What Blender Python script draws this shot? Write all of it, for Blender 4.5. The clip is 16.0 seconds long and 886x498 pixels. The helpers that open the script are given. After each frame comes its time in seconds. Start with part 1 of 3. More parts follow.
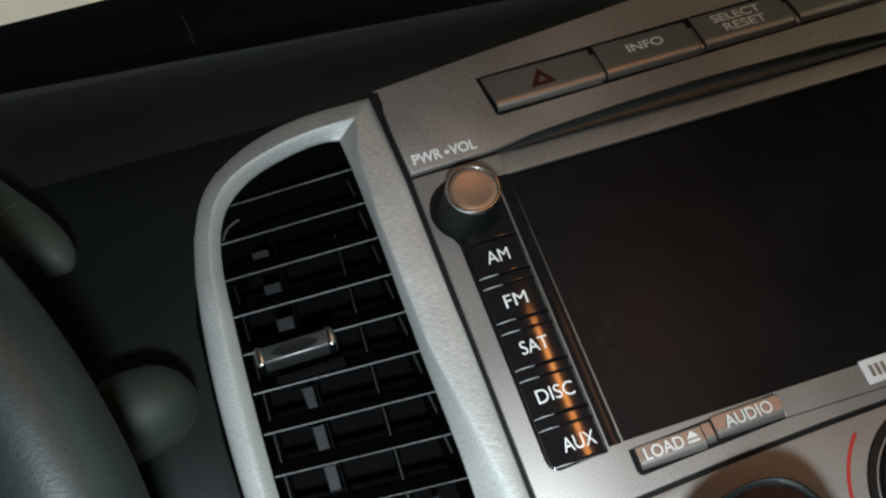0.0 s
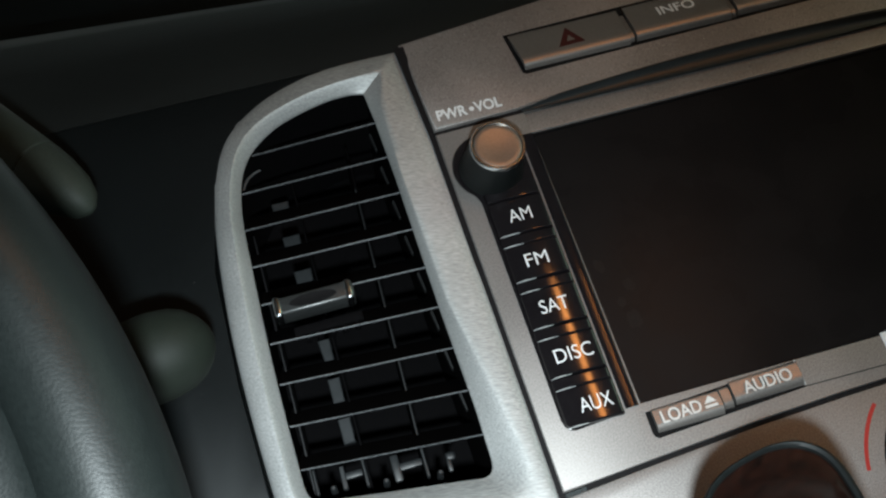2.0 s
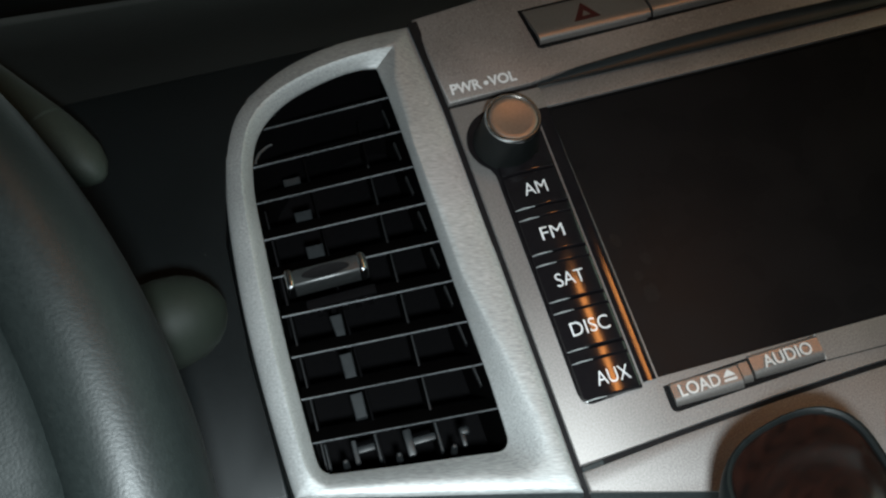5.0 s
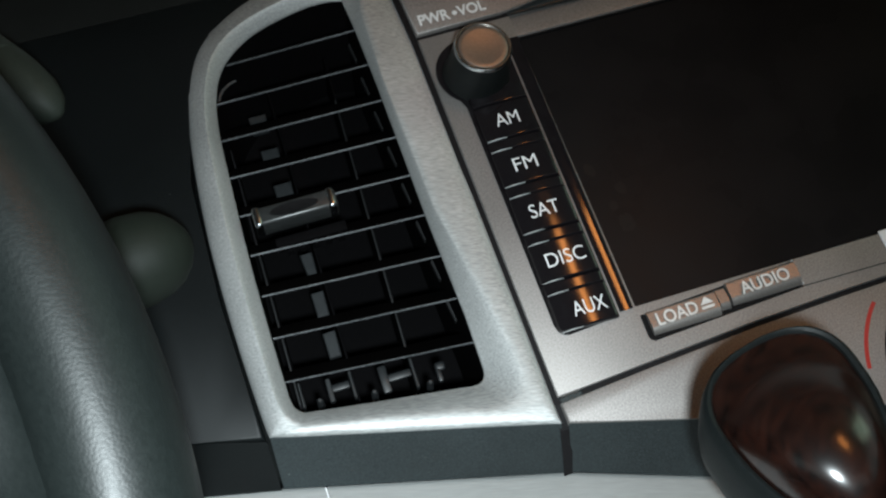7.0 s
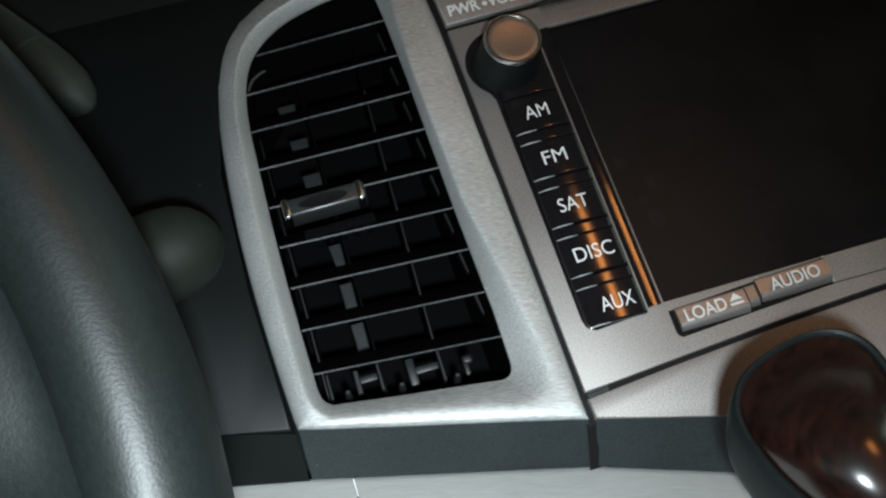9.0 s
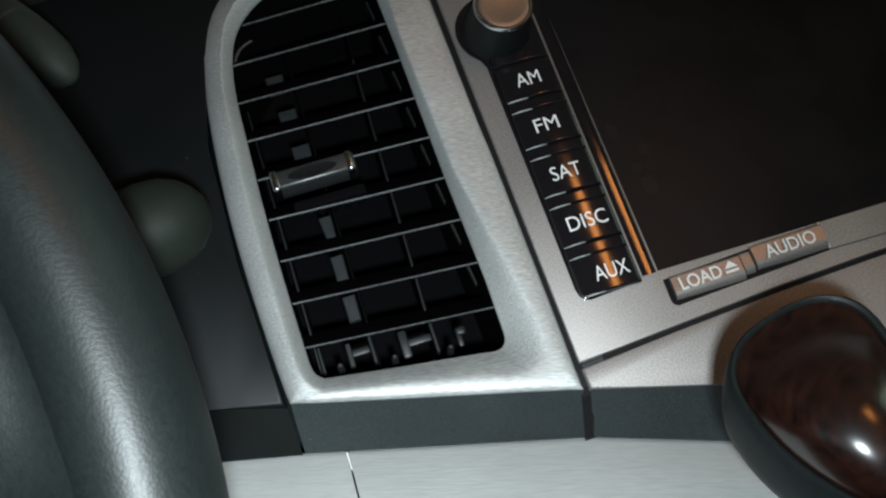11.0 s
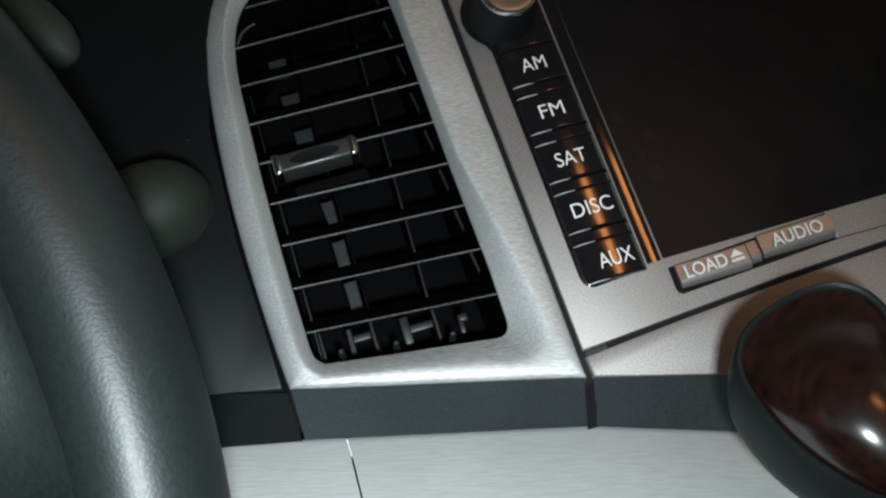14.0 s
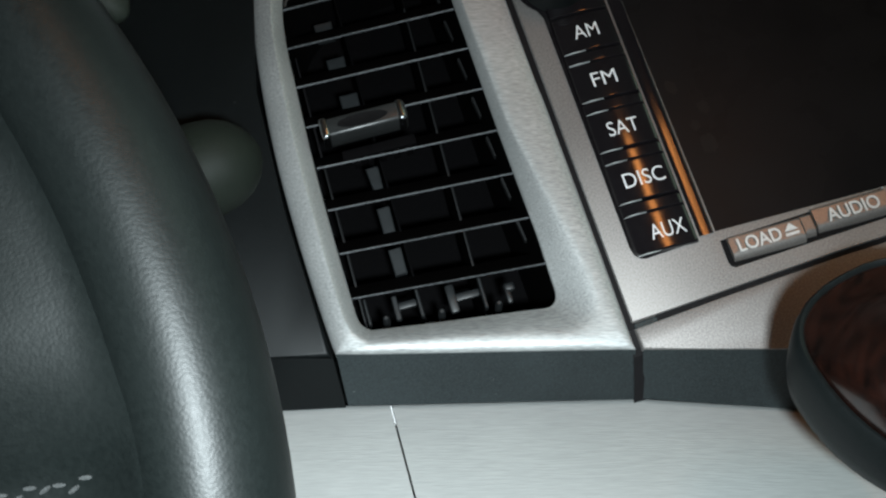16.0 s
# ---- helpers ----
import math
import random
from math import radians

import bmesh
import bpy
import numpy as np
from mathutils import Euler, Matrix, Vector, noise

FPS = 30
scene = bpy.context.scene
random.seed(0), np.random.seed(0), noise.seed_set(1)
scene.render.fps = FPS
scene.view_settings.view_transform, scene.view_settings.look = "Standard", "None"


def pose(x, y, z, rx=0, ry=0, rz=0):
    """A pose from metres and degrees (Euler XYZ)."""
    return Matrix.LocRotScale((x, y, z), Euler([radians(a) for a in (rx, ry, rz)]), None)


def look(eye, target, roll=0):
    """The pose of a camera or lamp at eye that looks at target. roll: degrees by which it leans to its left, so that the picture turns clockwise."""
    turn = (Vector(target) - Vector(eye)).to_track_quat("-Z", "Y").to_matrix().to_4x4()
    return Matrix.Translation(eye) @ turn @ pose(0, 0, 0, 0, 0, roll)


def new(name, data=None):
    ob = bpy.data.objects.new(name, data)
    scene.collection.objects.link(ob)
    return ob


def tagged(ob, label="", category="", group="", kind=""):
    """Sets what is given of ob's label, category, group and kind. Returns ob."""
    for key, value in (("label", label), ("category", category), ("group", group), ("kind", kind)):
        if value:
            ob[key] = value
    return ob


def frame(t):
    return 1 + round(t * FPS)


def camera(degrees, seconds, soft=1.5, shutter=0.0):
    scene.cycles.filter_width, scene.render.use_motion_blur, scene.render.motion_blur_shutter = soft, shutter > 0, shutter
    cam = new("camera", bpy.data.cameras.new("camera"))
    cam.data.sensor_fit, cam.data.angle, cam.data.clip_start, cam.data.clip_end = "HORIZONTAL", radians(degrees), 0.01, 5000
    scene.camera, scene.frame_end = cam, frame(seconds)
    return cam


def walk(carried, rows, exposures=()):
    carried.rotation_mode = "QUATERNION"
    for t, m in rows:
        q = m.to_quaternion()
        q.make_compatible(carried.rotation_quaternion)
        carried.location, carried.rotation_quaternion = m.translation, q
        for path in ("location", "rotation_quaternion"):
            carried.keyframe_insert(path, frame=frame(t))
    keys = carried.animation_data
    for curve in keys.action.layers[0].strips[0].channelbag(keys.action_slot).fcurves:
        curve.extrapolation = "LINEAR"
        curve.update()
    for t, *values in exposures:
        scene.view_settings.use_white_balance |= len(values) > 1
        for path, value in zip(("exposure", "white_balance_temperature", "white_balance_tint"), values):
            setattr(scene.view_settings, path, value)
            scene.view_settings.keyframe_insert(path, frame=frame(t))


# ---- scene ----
# The fascia plane is built upright (x right, z up along the panel, y into the dash) and leaned back by LEAN.
LEAN = pose(0, 0, 0.55, -35, 0, 0)

PATH = [
    (0, (-0.0787, -0.3034, -0.0740), (-0.0357, -0.0384, 0.0599), -20.68),
    (0.5, (-0.0781, -0.3020, -0.0739), (-0.0367, -0.0353, 0.0569), -20.12),
    (1, (-0.0810, -0.2998, -0.0758), (-0.0395, -0.0327, 0.0543), -20.09),
    (1.5, (-0.0842, -0.2965, -0.0751), (-0.0423, -0.0270, 0.0498), -18.82),
    (2, (-0.0835, -0.2988, -0.0766), (-0.0451, -0.0303, 0.0517), -18.22),
    (2.5, (-0.0837, -0.2988, -0.0803), (-0.0434, -0.0310, 0.0486), -18.54),
    (3, (-0.0857, -0.2926, -0.0829), (-0.0452, -0.0230, 0.0424), -19.48),
    (3.5, (-0.0876, -0.2899, -0.0800), (-0.0466, -0.0194, 0.0430), -18.52),
    (4, (-0.0862, -0.2917, -0.0808), (-0.0505, -0.0224, 0.0464), -17.94),
    (6.5, (-0.0941, -0.2835, -0.0892), (-0.0516, -0.0172, 0.0422), -18.14),
    (7, (-0.0896, -0.2803, -0.0874), (-0.0474, -0.0079, 0.0310), -19.55),
    (7.5, (-0.0867, -0.2832, -0.0832), (-0.0507, -0.0084, 0.0315), -18.57),
    (8, (-0.0889, -0.2831, -0.0821), (-0.0535, -0.0068, 0.0291), -18.51),
    (10.5, (-0.0885, -0.2828, -0.0824), (-0.0590, -0.0089, 0.0364), -18.07),
    (11, (-0.0880, -0.2792, -0.0816), (-0.0553, -0.0007, 0.0251), -18.98),
    (11.5, (-0.0894, -0.2777, -0.0805), (-0.0566, 0.0010, 0.0255), -18.46),
    (12, (-0.0901, -0.2768, -0.0800), (-0.0577, 0.0025, 0.0245), -18.20),
    (12.5, (-0.0902, -0.2764, -0.0791), (-0.0581, 0.0034, 0.0243), -18.44),
    (13, (-0.0900, -0.2772, -0.0798), (-0.0571, 0.0010, 0.0275), -18.40),
    (13.5, (-0.0894, -0.2775, -0.0817), (-0.0564, -0.0002, 0.0281), -18.68),
    (14, (-0.0889, -0.2752, -0.0830), (-0.0569, 0.0037, 0.0228), -18.37),
    (14.5, (-0.0893, -0.2725, -0.0844), (-0.0595, 0.0086, 0.0161), -18.14),
    (15, (-0.0953, -0.2704, -0.0846), (-0.0649, 0.0098, 0.0181), -17.14),
    (15.5, (-0.0998, -0.2707, -0.0844), (-0.0722, 0.0081, 0.0228), -16.63),
    (16, (-0.0976, -0.2710, -0.0814), (-0.0721, 0.0103, 0.0196), -16.69),
]
cam = camera(46.0, 16.0, soft=2.3)
walk(cam, [(t, LEAN @ look(eye, target, roll)) for t, eye, target, roll in PATH], [(0, 0.44), (4, 0.28), (7, 0.12), (12.5, 0.07), (16, 0.04)])

# ---- light ----
world = bpy.data.worlds.new("world")
world.use_nodes = True
world.node_tree.nodes["Background"].inputs[0].default_value = (0.82, 1.0, 1.0, 1)
world.node_tree.nodes["Background"].inputs[1].default_value = 0.27
scene.world = world
scene.view_settings.exposure = 0.0


def area_lamp(name, eye, target, size, power, colour):
    data = bpy.data.lights.new(name, "AREA")
    data.shape, data.size, data.energy, data.color = "DISK", size, power, colour
    ob = new(name, data)
    ob.matrix_world = LEAN @ look(eye, target)
    return ob


# small cool lamp held by the driver, warm map lamp overhead
cool = area_lamp("cool_hand_light", (-0.086, -0.298, -0.112), (-0.124, 0, -0.070), 0.017, 0.60, (0.84, 0.96, 1.0))
cool.data.spread = radians(92)
warm = area_lamp("warm_map_light", (0.25, -0.71, 0.245), (0.01, 0, 0.03), 0.036, 0.5, (1.0, 0.36, 0.09))
warm.data.shape, warm.data.size_y = "RECTANGLE", 0.18

# unseen greenish lamp added on the right for the green sheen on wheel and stalk
green = area_lamp("side_window_light", (0.85, -0.48, 0.36), (-0.13, -0.08, 0.06), 0.5, 0.7, (0.72, 1.0, 0.74))
green.data.shape, green.data.size_y = "RECTANGLE", 0.3


# ---- materials ----
def material(name, low, high, rough, metal=0.0, grain=400.0, stretch=(1, 1, 1), bump=0.1, wear=0.15, spec=0.5, coat=0.0, distance=0.0004, broad=18.0, coat_rough=0.06, lean=0.0, band=0.17, cells=0.0, dust=0.0):
    m = bpy.data.materials.new(name)
    m.use_nodes = True
    nt = m.node_tree
    b = nt.nodes["Principled BSDF"]
    co = nt.nodes.new("ShaderNodeTexCoord")
    mp = nt.nodes.new("ShaderNodeMapping")
    mp.vector_type = "TEXTURE"
    mp.inputs["Scale"].default_value = tuple(1 / v for v in stretch)
    mp.inputs["Rotation"].default_value = (0, radians(lean), 0)
    nt.links.new(co.outputs["Object"], mp.inputs["Vector"])
    fine = nt.nodes.new("ShaderNodeTexNoise")
    fine.inputs["Scale"].default_value, fine.inputs["Detail"].default_value = grain, 3
    nt.links.new(mp.outputs[0], fine.inputs["Vector"])
    wide = nt.nodes.new("ShaderNodeTexNoise")
    wide.inputs["Scale"].default_value, wide.inputs["Detail"].default_value = broad, 2
    nt.links.new(co.outputs["Object"], wide.inputs["Vector"])
    add = nt.nodes.new("ShaderNodeMath")
    add.operation = "MULTIPLY_ADD"
    add.inputs[1].default_value = 0.6
    nt.links.new(fine.outputs["Fac"], add.inputs[0])
    half = nt.nodes.new("ShaderNodeMath")
    half.operation = "MULTIPLY"
    half.inputs[1].default_value = 0.4
    nt.links.new(wide.outputs["Fac"], half.inputs[0])
    nt.links.new(half.outputs[0], add.inputs[2])
    ramp = nt.nodes.new("ShaderNodeValToRGB")
    ramp.color_ramp.elements[0].position, ramp.color_ramp.elements[1].position = 0.5 - band, 0.5 + band
    ramp.color_ramp.elements[0].color, ramp.color_ramp.elements[1].color = (*low, 1), (*high, 1)
    nt.links.new(add.outputs[0], ramp.inputs[0])
    tone = ramp.outputs[0]
    if dust:
        # sparse pale specks
        dots = nt.nodes.new("ShaderNodeTexVoronoi")
        dots.inputs["Scale"].default_value = 260
        nt.links.new(co.outputs["Object"], dots.inputs["Vector"])
        chance = nt.nodes.new("ShaderNodeSeparateColor")
        nt.links.new(dots.outputs["Color"], chance.inputs[0])
        reach = nt.nodes.new("ShaderNodeMapRange")
        reach.inputs["From Min"].default_value, reach.inputs["From Max"].default_value = 0.55, 1.0
        reach.inputs["To Min"].default_value, reach.inputs["To Max"].default_value = 0.0, 0.055
        nt.links.new(chance.outputs[0], reach.inputs["Value"])
        near = nt.nodes.new("ShaderNodeMath")
        near.operation = "LESS_THAN"
        nt.links.new(dots.outputs["Distance"], near.inputs[0])
        nt.links.new(reach.outputs[0], near.inputs[1])
        much = nt.nodes.new("ShaderNodeMath")
        much.operation = "MULTIPLY"
        much.inputs[1].default_value = dust
        nt.links.new(near.outputs[0], much.inputs[0])
        blend = nt.nodes.new("ShaderNodeMix")
        blend.data_type = "RGBA"
        nt.links.new(much.outputs[0], blend.inputs[0])
        nt.links.new(tone, blend.inputs[6])
        blend.inputs[7].default_value = (0.6, 0.6, 0.58, 1)
        tone = blend.outputs[2]
    nt.links.new(tone, b.inputs["Base Color"])
    rr = nt.nodes.new("ShaderNodeMapRange")
    rr.inputs["To Min"].default_value, rr.inputs["To Max"].default_value = max(0.02, rough * (1 - wear)), min(1, rough * (1 + wear))
    nt.links.new(add.outputs[0], rr.inputs["Value"])
    nt.links.new(rr.outputs[0], b.inputs["Roughness"])
    b.inputs["Metallic"].default_value = metal
    b.inputs["Specular IOR Level"].default_value = spec
    b.inputs["Coat Weight"].default_value = coat
    b.inputs["Coat Roughness"].default_value = coat_rough
    if bump:
        bp = nt.nodes.new("ShaderNodeBump")
        bp.inputs["Strength"].default_value, bp.inputs["Distance"].default_value = bump, distance
        if cells:
            # pebbles with creases between, a little uneven
            warp = nt.nodes.new("ShaderNodeVectorMath")
            warp.operation = "MULTIPLY_ADD"
            warp.inputs[1].default_value = (0.0007, 0.0007, 0.0007)
            nt.links.new(fine.outputs["Color"], warp.inputs[0])
            nt.links.new(mp.outputs[0], warp.inputs[2])
            vor = nt.nodes.new("ShaderNodeTexVoronoi")
            vor.inputs["Scale"].default_value = cells
            nt.links.new(warp.outputs[0], vor.inputs["Vector"])
            peb = nt.nodes.new("ShaderNodeMath")
            peb.operation = "MULTIPLY_ADD"
            peb.inputs[1].default_value = -1.0
            nt.links.new(vor.outputs["Distance"], peb.inputs[0])
            nt.links.new(add.outputs[0], peb.inputs[2])
            nt.links.new(peb.outputs[0], bp.inputs["Height"])
        else:
            nt.links.new(fine.outputs["Fac"], bp.inputs["Height"])
        nt.links.new(bp.outputs[0], b.inputs["Normal"])
    return m


SILVER = material("silver_metallic_paint", (0.28, 0.289, 0.288), (0.58, 0.592, 0.588), 0.6, 0.62, 3600, (0.10, 1, 1.0), 0.012, 0.1, lean=15, band=0.15, dust=0.9)
# silver paint with the warm lamp's tint mixed into its colour
WARMLIT = material("warm_lit_silver", (0.165, 0.153, 0.146), (0.36, 0.336, 0.323), 0.57, 0.6, 2400, (1, 1, 1), 0.02, 0.15, lean=15, band=0.13, dust=1.0)
SATIN = material("satin_button_paint", (0.22, 0.205, 0.194), (0.32, 0.298, 0.28), 0.42, 0.75, 2500, (1, 1, 1), 0.04, 0.2)
CAP = material("knob_cap_metal", (0.25, 0.225, 0.20), (0.32, 0.29, 0.26), 0.42, 0.85, 1400, (1, 1, 1), 0.04, 0.15)
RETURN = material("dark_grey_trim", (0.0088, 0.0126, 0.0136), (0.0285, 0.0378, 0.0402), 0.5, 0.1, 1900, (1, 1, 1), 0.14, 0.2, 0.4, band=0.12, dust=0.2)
DASH = material("black_soft_touch", (0.0016, 0.0027, 0.0030), (0.0032, 0.0049, 0.0054), 0.5, 0.0, 1500, (1, 1, 1), 0.03, 0.2, 0.2, dust=0.12)
# lighter copy of the dash black: light on the pad's top put into colour
DASHLIT = material("lit_dash_pad", (0.0036, 0.0051, 0.0051), (0.0068, 0.0090, 0.0089), 0.65, 0.0, 1500, (1, 1, 1), 0.05, 0.2, 0.25)
VENT = material("black_vent_plastic", (0.0072, 0.0067, 0.0073), (0.0118, 0.0111, 0.0119), 0.6, 0.0, 900, (1, 1, 1), 0.1, 0.2, 0.1)
SLATLIT = material("lit_slat_edge", (0.025, 0.028, 0.030), (0.20, 0.21, 0.22), 0.45, 0.0, 2200, (1, 1, 1), 0.3, 0.3, 0.4, band=0.12)
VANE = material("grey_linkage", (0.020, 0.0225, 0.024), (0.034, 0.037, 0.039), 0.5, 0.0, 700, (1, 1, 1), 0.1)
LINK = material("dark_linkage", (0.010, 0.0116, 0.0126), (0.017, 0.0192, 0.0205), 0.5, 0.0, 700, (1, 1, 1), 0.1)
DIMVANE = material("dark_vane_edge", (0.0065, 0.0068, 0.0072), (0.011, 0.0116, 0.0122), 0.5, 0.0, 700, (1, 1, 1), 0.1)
GLOSS = material("piano_black", (0.006, 0.005, 0.006), (0.010, 0.009, 0.010), 0.1, 0.0, 500, (1, 1, 1), 0.0, 0.3, 0.36)
GLASS = material("screen_glass", (0.0068, 0.0065, 0.0068), (0.0102, 0.0096, 0.0099), 0.28, 0.0, 45, (1, 1, 1), 0.0, 0.4, 0.03, broad=30)
SMEAR = material("greasy_smear", (0.0075, 0.0069, 0.0070), (0.0122, 0.0108, 0.0104), 0.45, 0.0, 900, (1, 1, 1), 0.0, 0.3, 0.1)
CHROME = material("worn_chrome", (0.55, 0.56, 0.57), (0.7, 0.7, 0.7), 0.16, 1.0, 900, (1, 1, 1), 0.04, 0.3)
TABM = material("dark_chrome_tab", (0.022, 0.024, 0.024), (0.038, 0.040, 0.040), 0.3, 0.3, 900, (1, 1, 1), 0.04, 0.3)
PRINT = material("white_print", (0.62, 0.63, 0.64), (0.78, 0.79, 0.8), 0.5, 0.0, 900, (1, 1, 1), 0.0)
REDP = material("red_print", (0.30, 0.02, 0.018), (0.42, 0.03, 0.025), 0.45, 0.0, 900, (1, 1, 1), 0.0)
DIMRED = material("dark_red_print", (0.050, 0.010, 0.009), (0.08, 0.015, 0.012), 0.45, 0.4, 900, (1, 1, 1), 0.0)
LEATHER = material("black_wheel_leather", (0.0046, 0.0066, 0.0064), (0.0080, 0.0108, 0.0104), 0.45, 0.0, 900, (1, 1, 1), 0.062, 0.15, 0.33, 0.0, 0.0005, cells=1450)
RUBBER = material("black_grip", (0.0032, 0.0042, 0.0042), (0.0065, 0.0078, 0.0078), 0.5, 0.0, 900, (1, 1, 1), 0.1, 0.2, 0.22)
STALKM = material("grey_stalk_plastic", (0.0066, 0.0094, 0.0068), (0.0102, 0.0136, 0.0102), 0.6, 0.0, 1200, (1, 1, 1), 0.08, 0.2, 0.18)
PALE = material("light_grey_grained_plastic", (0.310, 0.321, 0.316), (0.385, 0.396, 0.389), 0.6, 0.0, 1700, (0.09, 1, 1.0), 0.3, 0.1, 0.35, 0.0, 0.0004, lean=15)
PALEEDGE = material("pale_edge_strip", (0.35, 0.36, 0.36), (0.55, 0.56, 0.56), 0.4, 0.0, 1800, (1, 1, 1), 0.1)
THREAD = material("grey_thread", (0.03, 0.033, 0.033), (0.07, 0.075, 0.075), 0.8, 0.0, 1500, (1, 1, 1), 0.1)
WOOD = material("burl_wood_lacquer", (0.0026, 0.0012, 0.0010), (0.0185, 0.0054, 0.0032), 0.6, 0.0, 420, (1, 2.0, 0.4), 0.0, 0.2, 0.05, 1.0, coat_rough=0.22, lean=40, broad=45, band=0.15)
WOOD.node_tree.nodes["Principled BSDF"].inputs["Coat IOR"].default_value = 1.6
# near-black base carries the shade inside the vent: housing, blades, vanes, bracket
VOID = material("shaded_duct_black", (0.0020, 0.0019, 0.0021), (0.0033, 0.0031, 0.0034), 0.8, 0.0, 700, (1, 1, 1), 0.1, 0.2, 0.03)
RECESS = material("matt_black_recess", (0.004, 0.004, 0.0045), (0.007, 0.007, 0.0075), 0.6, 0.0, 900, (1, 1, 1), 0.1, 0.2, 0.1)
ENDCAP = material("end_chrome", (0.24, 0.255, 0.265), (0.34, 0.355, 0.37), 0.24, 1.0, 900, (1, 1, 1), 0.03, 0.2)
SHROUD = material("greenish_grey_shroud", (0.015, 0.020, 0.016), (0.024, 0.030, 0.024), 0.6, 0.0, 1200, (1, 1, 1), 0.08, 0.2, 0.2)
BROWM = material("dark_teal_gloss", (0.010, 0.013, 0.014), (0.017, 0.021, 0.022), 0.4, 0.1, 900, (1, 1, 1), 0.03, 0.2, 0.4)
CLIPM = material("clip_plastic", (0.007, 0.0082, 0.009), (0.0125, 0.014, 0.015), 0.5, 0.0, 900, (1, 1, 1), 0.1)
DULL = material("dull_white_print", (0.50, 0.49, 0.475), (0.62, 0.61, 0.59), 0.5, 0.0, 900, (1, 1, 1), 0.0)
GRIP = material("matt_black_grip", (0.0040, 0.0055, 0.0056), (0.0075, 0.0096, 0.0098), 0.5, 0.0, 900, (1, 1, 1), 0.1, 0.2, 0.2)
LINER = material("headliner_cloth", (0.27, 0.27, 0.26), (0.35, 0.35, 0.34), 0.9, 0.0, 500, (1, 1, 1), 0.2)
CARPET = material("dark_carpet", (0.02, 0.02, 0.022), (0.04, 0.04, 0.043), 0.95, 0.0, 500, (1, 1, 1), 0.5)
OUTGLOW = material("pale_outside_glow", (0.5, 0.48, 0.42), (0.62, 0.6, 0.53), 0.9, 0.0, 6, (1, 1, 1), 0.0)
# emission stands in for the daylight on the backdrop wall
OUTGLOW.node_tree.nodes["Principled BSDF"].inputs["Emission Color"].default_value = (0.85, 0.8, 0.68, 1)
OUTGLOW.node_tree.nodes["Principled BSDF"].inputs["Emission Strength"].default_value = 0.28


# ---- building helpers ----
def thing(name, base, label, category, group="", kind=""):
    """An Empty at its base, in fascia coordinates (metres)."""
    e = new(name)
    e.empty_display_size = 0.02
    e.matrix_world = LEAN @ Matrix.Translation(base)
    e["base"] = base
    return tagged(e, label, category, group, kind)


def root_base(ob):
    while ob.parent:
        ob = ob.parent
    return Vector(ob["base"])


def part(name, bm, mat, parent, label="", smooth=True):
    """Links a bmesh, given in fascia coordinates, as one mesh under a thing or a part."""
    bmesh.ops.translate(bm, verts=bm.verts, vec=-root_base(parent))
    bmesh.ops.recalc_face_normals(bm, faces=bm.faces)
    me = bpy.data.meshes.new(name)
    bm.to_mesh(me)
    bm.free()
    me.materials.append(mat)
    if smooth:
        for p in me.polygons:
            p.use_smooth = True
        me.set_sharp_from_angle(angle=radians(38))
    ob = new(name, me)
    ob.parent = parent
    if label:
        ob["label"] = label
    return ob


MM = 0.001


def box(x0, x1, y0, y1, z0, z1, r=0.5, seg=2):
    """A bevelled block, in millimetres."""
    bm = bmesh.new()
    bmesh.ops.create_cube(bm, size=1)
    for v in bm.verts:
        v.co = Vector(((x0 + x1) / 2 + v.co.x * (x1 - x0), (y0 + y1) / 2 + v.co.y * (y1 - y0), (z0 + z1) / 2 + v.co.z * (z1 - z0))) * MM
    if r:
        bmesh.ops.bevel(bm, geom=list(bm.edges), offset=r * MM, segments=seg, profile=0.5, affect="EDGES")
    return bm


def prism(outline, y0, y1, r=0.5, seg=2):
    """An outline in (x, z) millimetres, from its front y0 to its back y1, with rounded front edges."""
    bm = bmesh.new()
    n = len(outline)
    f = [bm.verts.new((x * MM, y0 * MM, z * MM)) for x, z in outline]
    k = [bm.verts.new((x * MM, y1 * MM, z * MM)) for x, z in outline]
    front = bm.faces.new(f)
    bm.faces.new(k[::-1])
    for i in range(n):
        bm.faces.new((f[i], k[i], k[(i + 1) % n], f[(i + 1) % n]))
    if r:
        bmesh.ops.bevel(bm, geom=list(front.edges), offset=r * MM, segments=seg, profile=0.5, affect="EDGES")
    return bm


def loft(rings, closed=True, cap=False):
    """A skin over rings of points (metres)."""
    bm = bmesh.new()
    rows = [[bm.verts.new(p) for p in ring] for ring in rings]
    n = len(rings[0])
    for a, b in zip(rows, rows[1:]):
        for i in range(n if closed else n - 1):
            bm.faces.new((a[i], a[(i + 1) % n], b[(i + 1) % n], b[i]))
    if cap:
        bm.faces.new(rows[0][::-1])
        bm.faces.new(rows[-1])
    return bm


def lathe(centre, axis, profile, seg=48, cap=True):
    """Turned about axis through centre (millimetres): profile rows of (along, radius)."""
    q = Vector((0, 0, 1)).rotation_difference(Vector(axis)).to_matrix()
    c = Vector(centre) * MM
    rings = [[c + q @ Vector((r * math.cos(a), r * math.sin(a), h)) * MM for a in (2 * math.pi * i / seg for i in range(seg))] for h, r in profile]
    return loft(rings, True, cap)


def join(*bms):
    """Several bmeshes as one."""
    out = bmesh.new()
    for b in bms:
        me = bpy.data.meshes.new("tmp")
        b.to_mesh(me)
        b.free()
        out.from_mesh(me)
        bpy.data.meshes.remove(me)
    return out


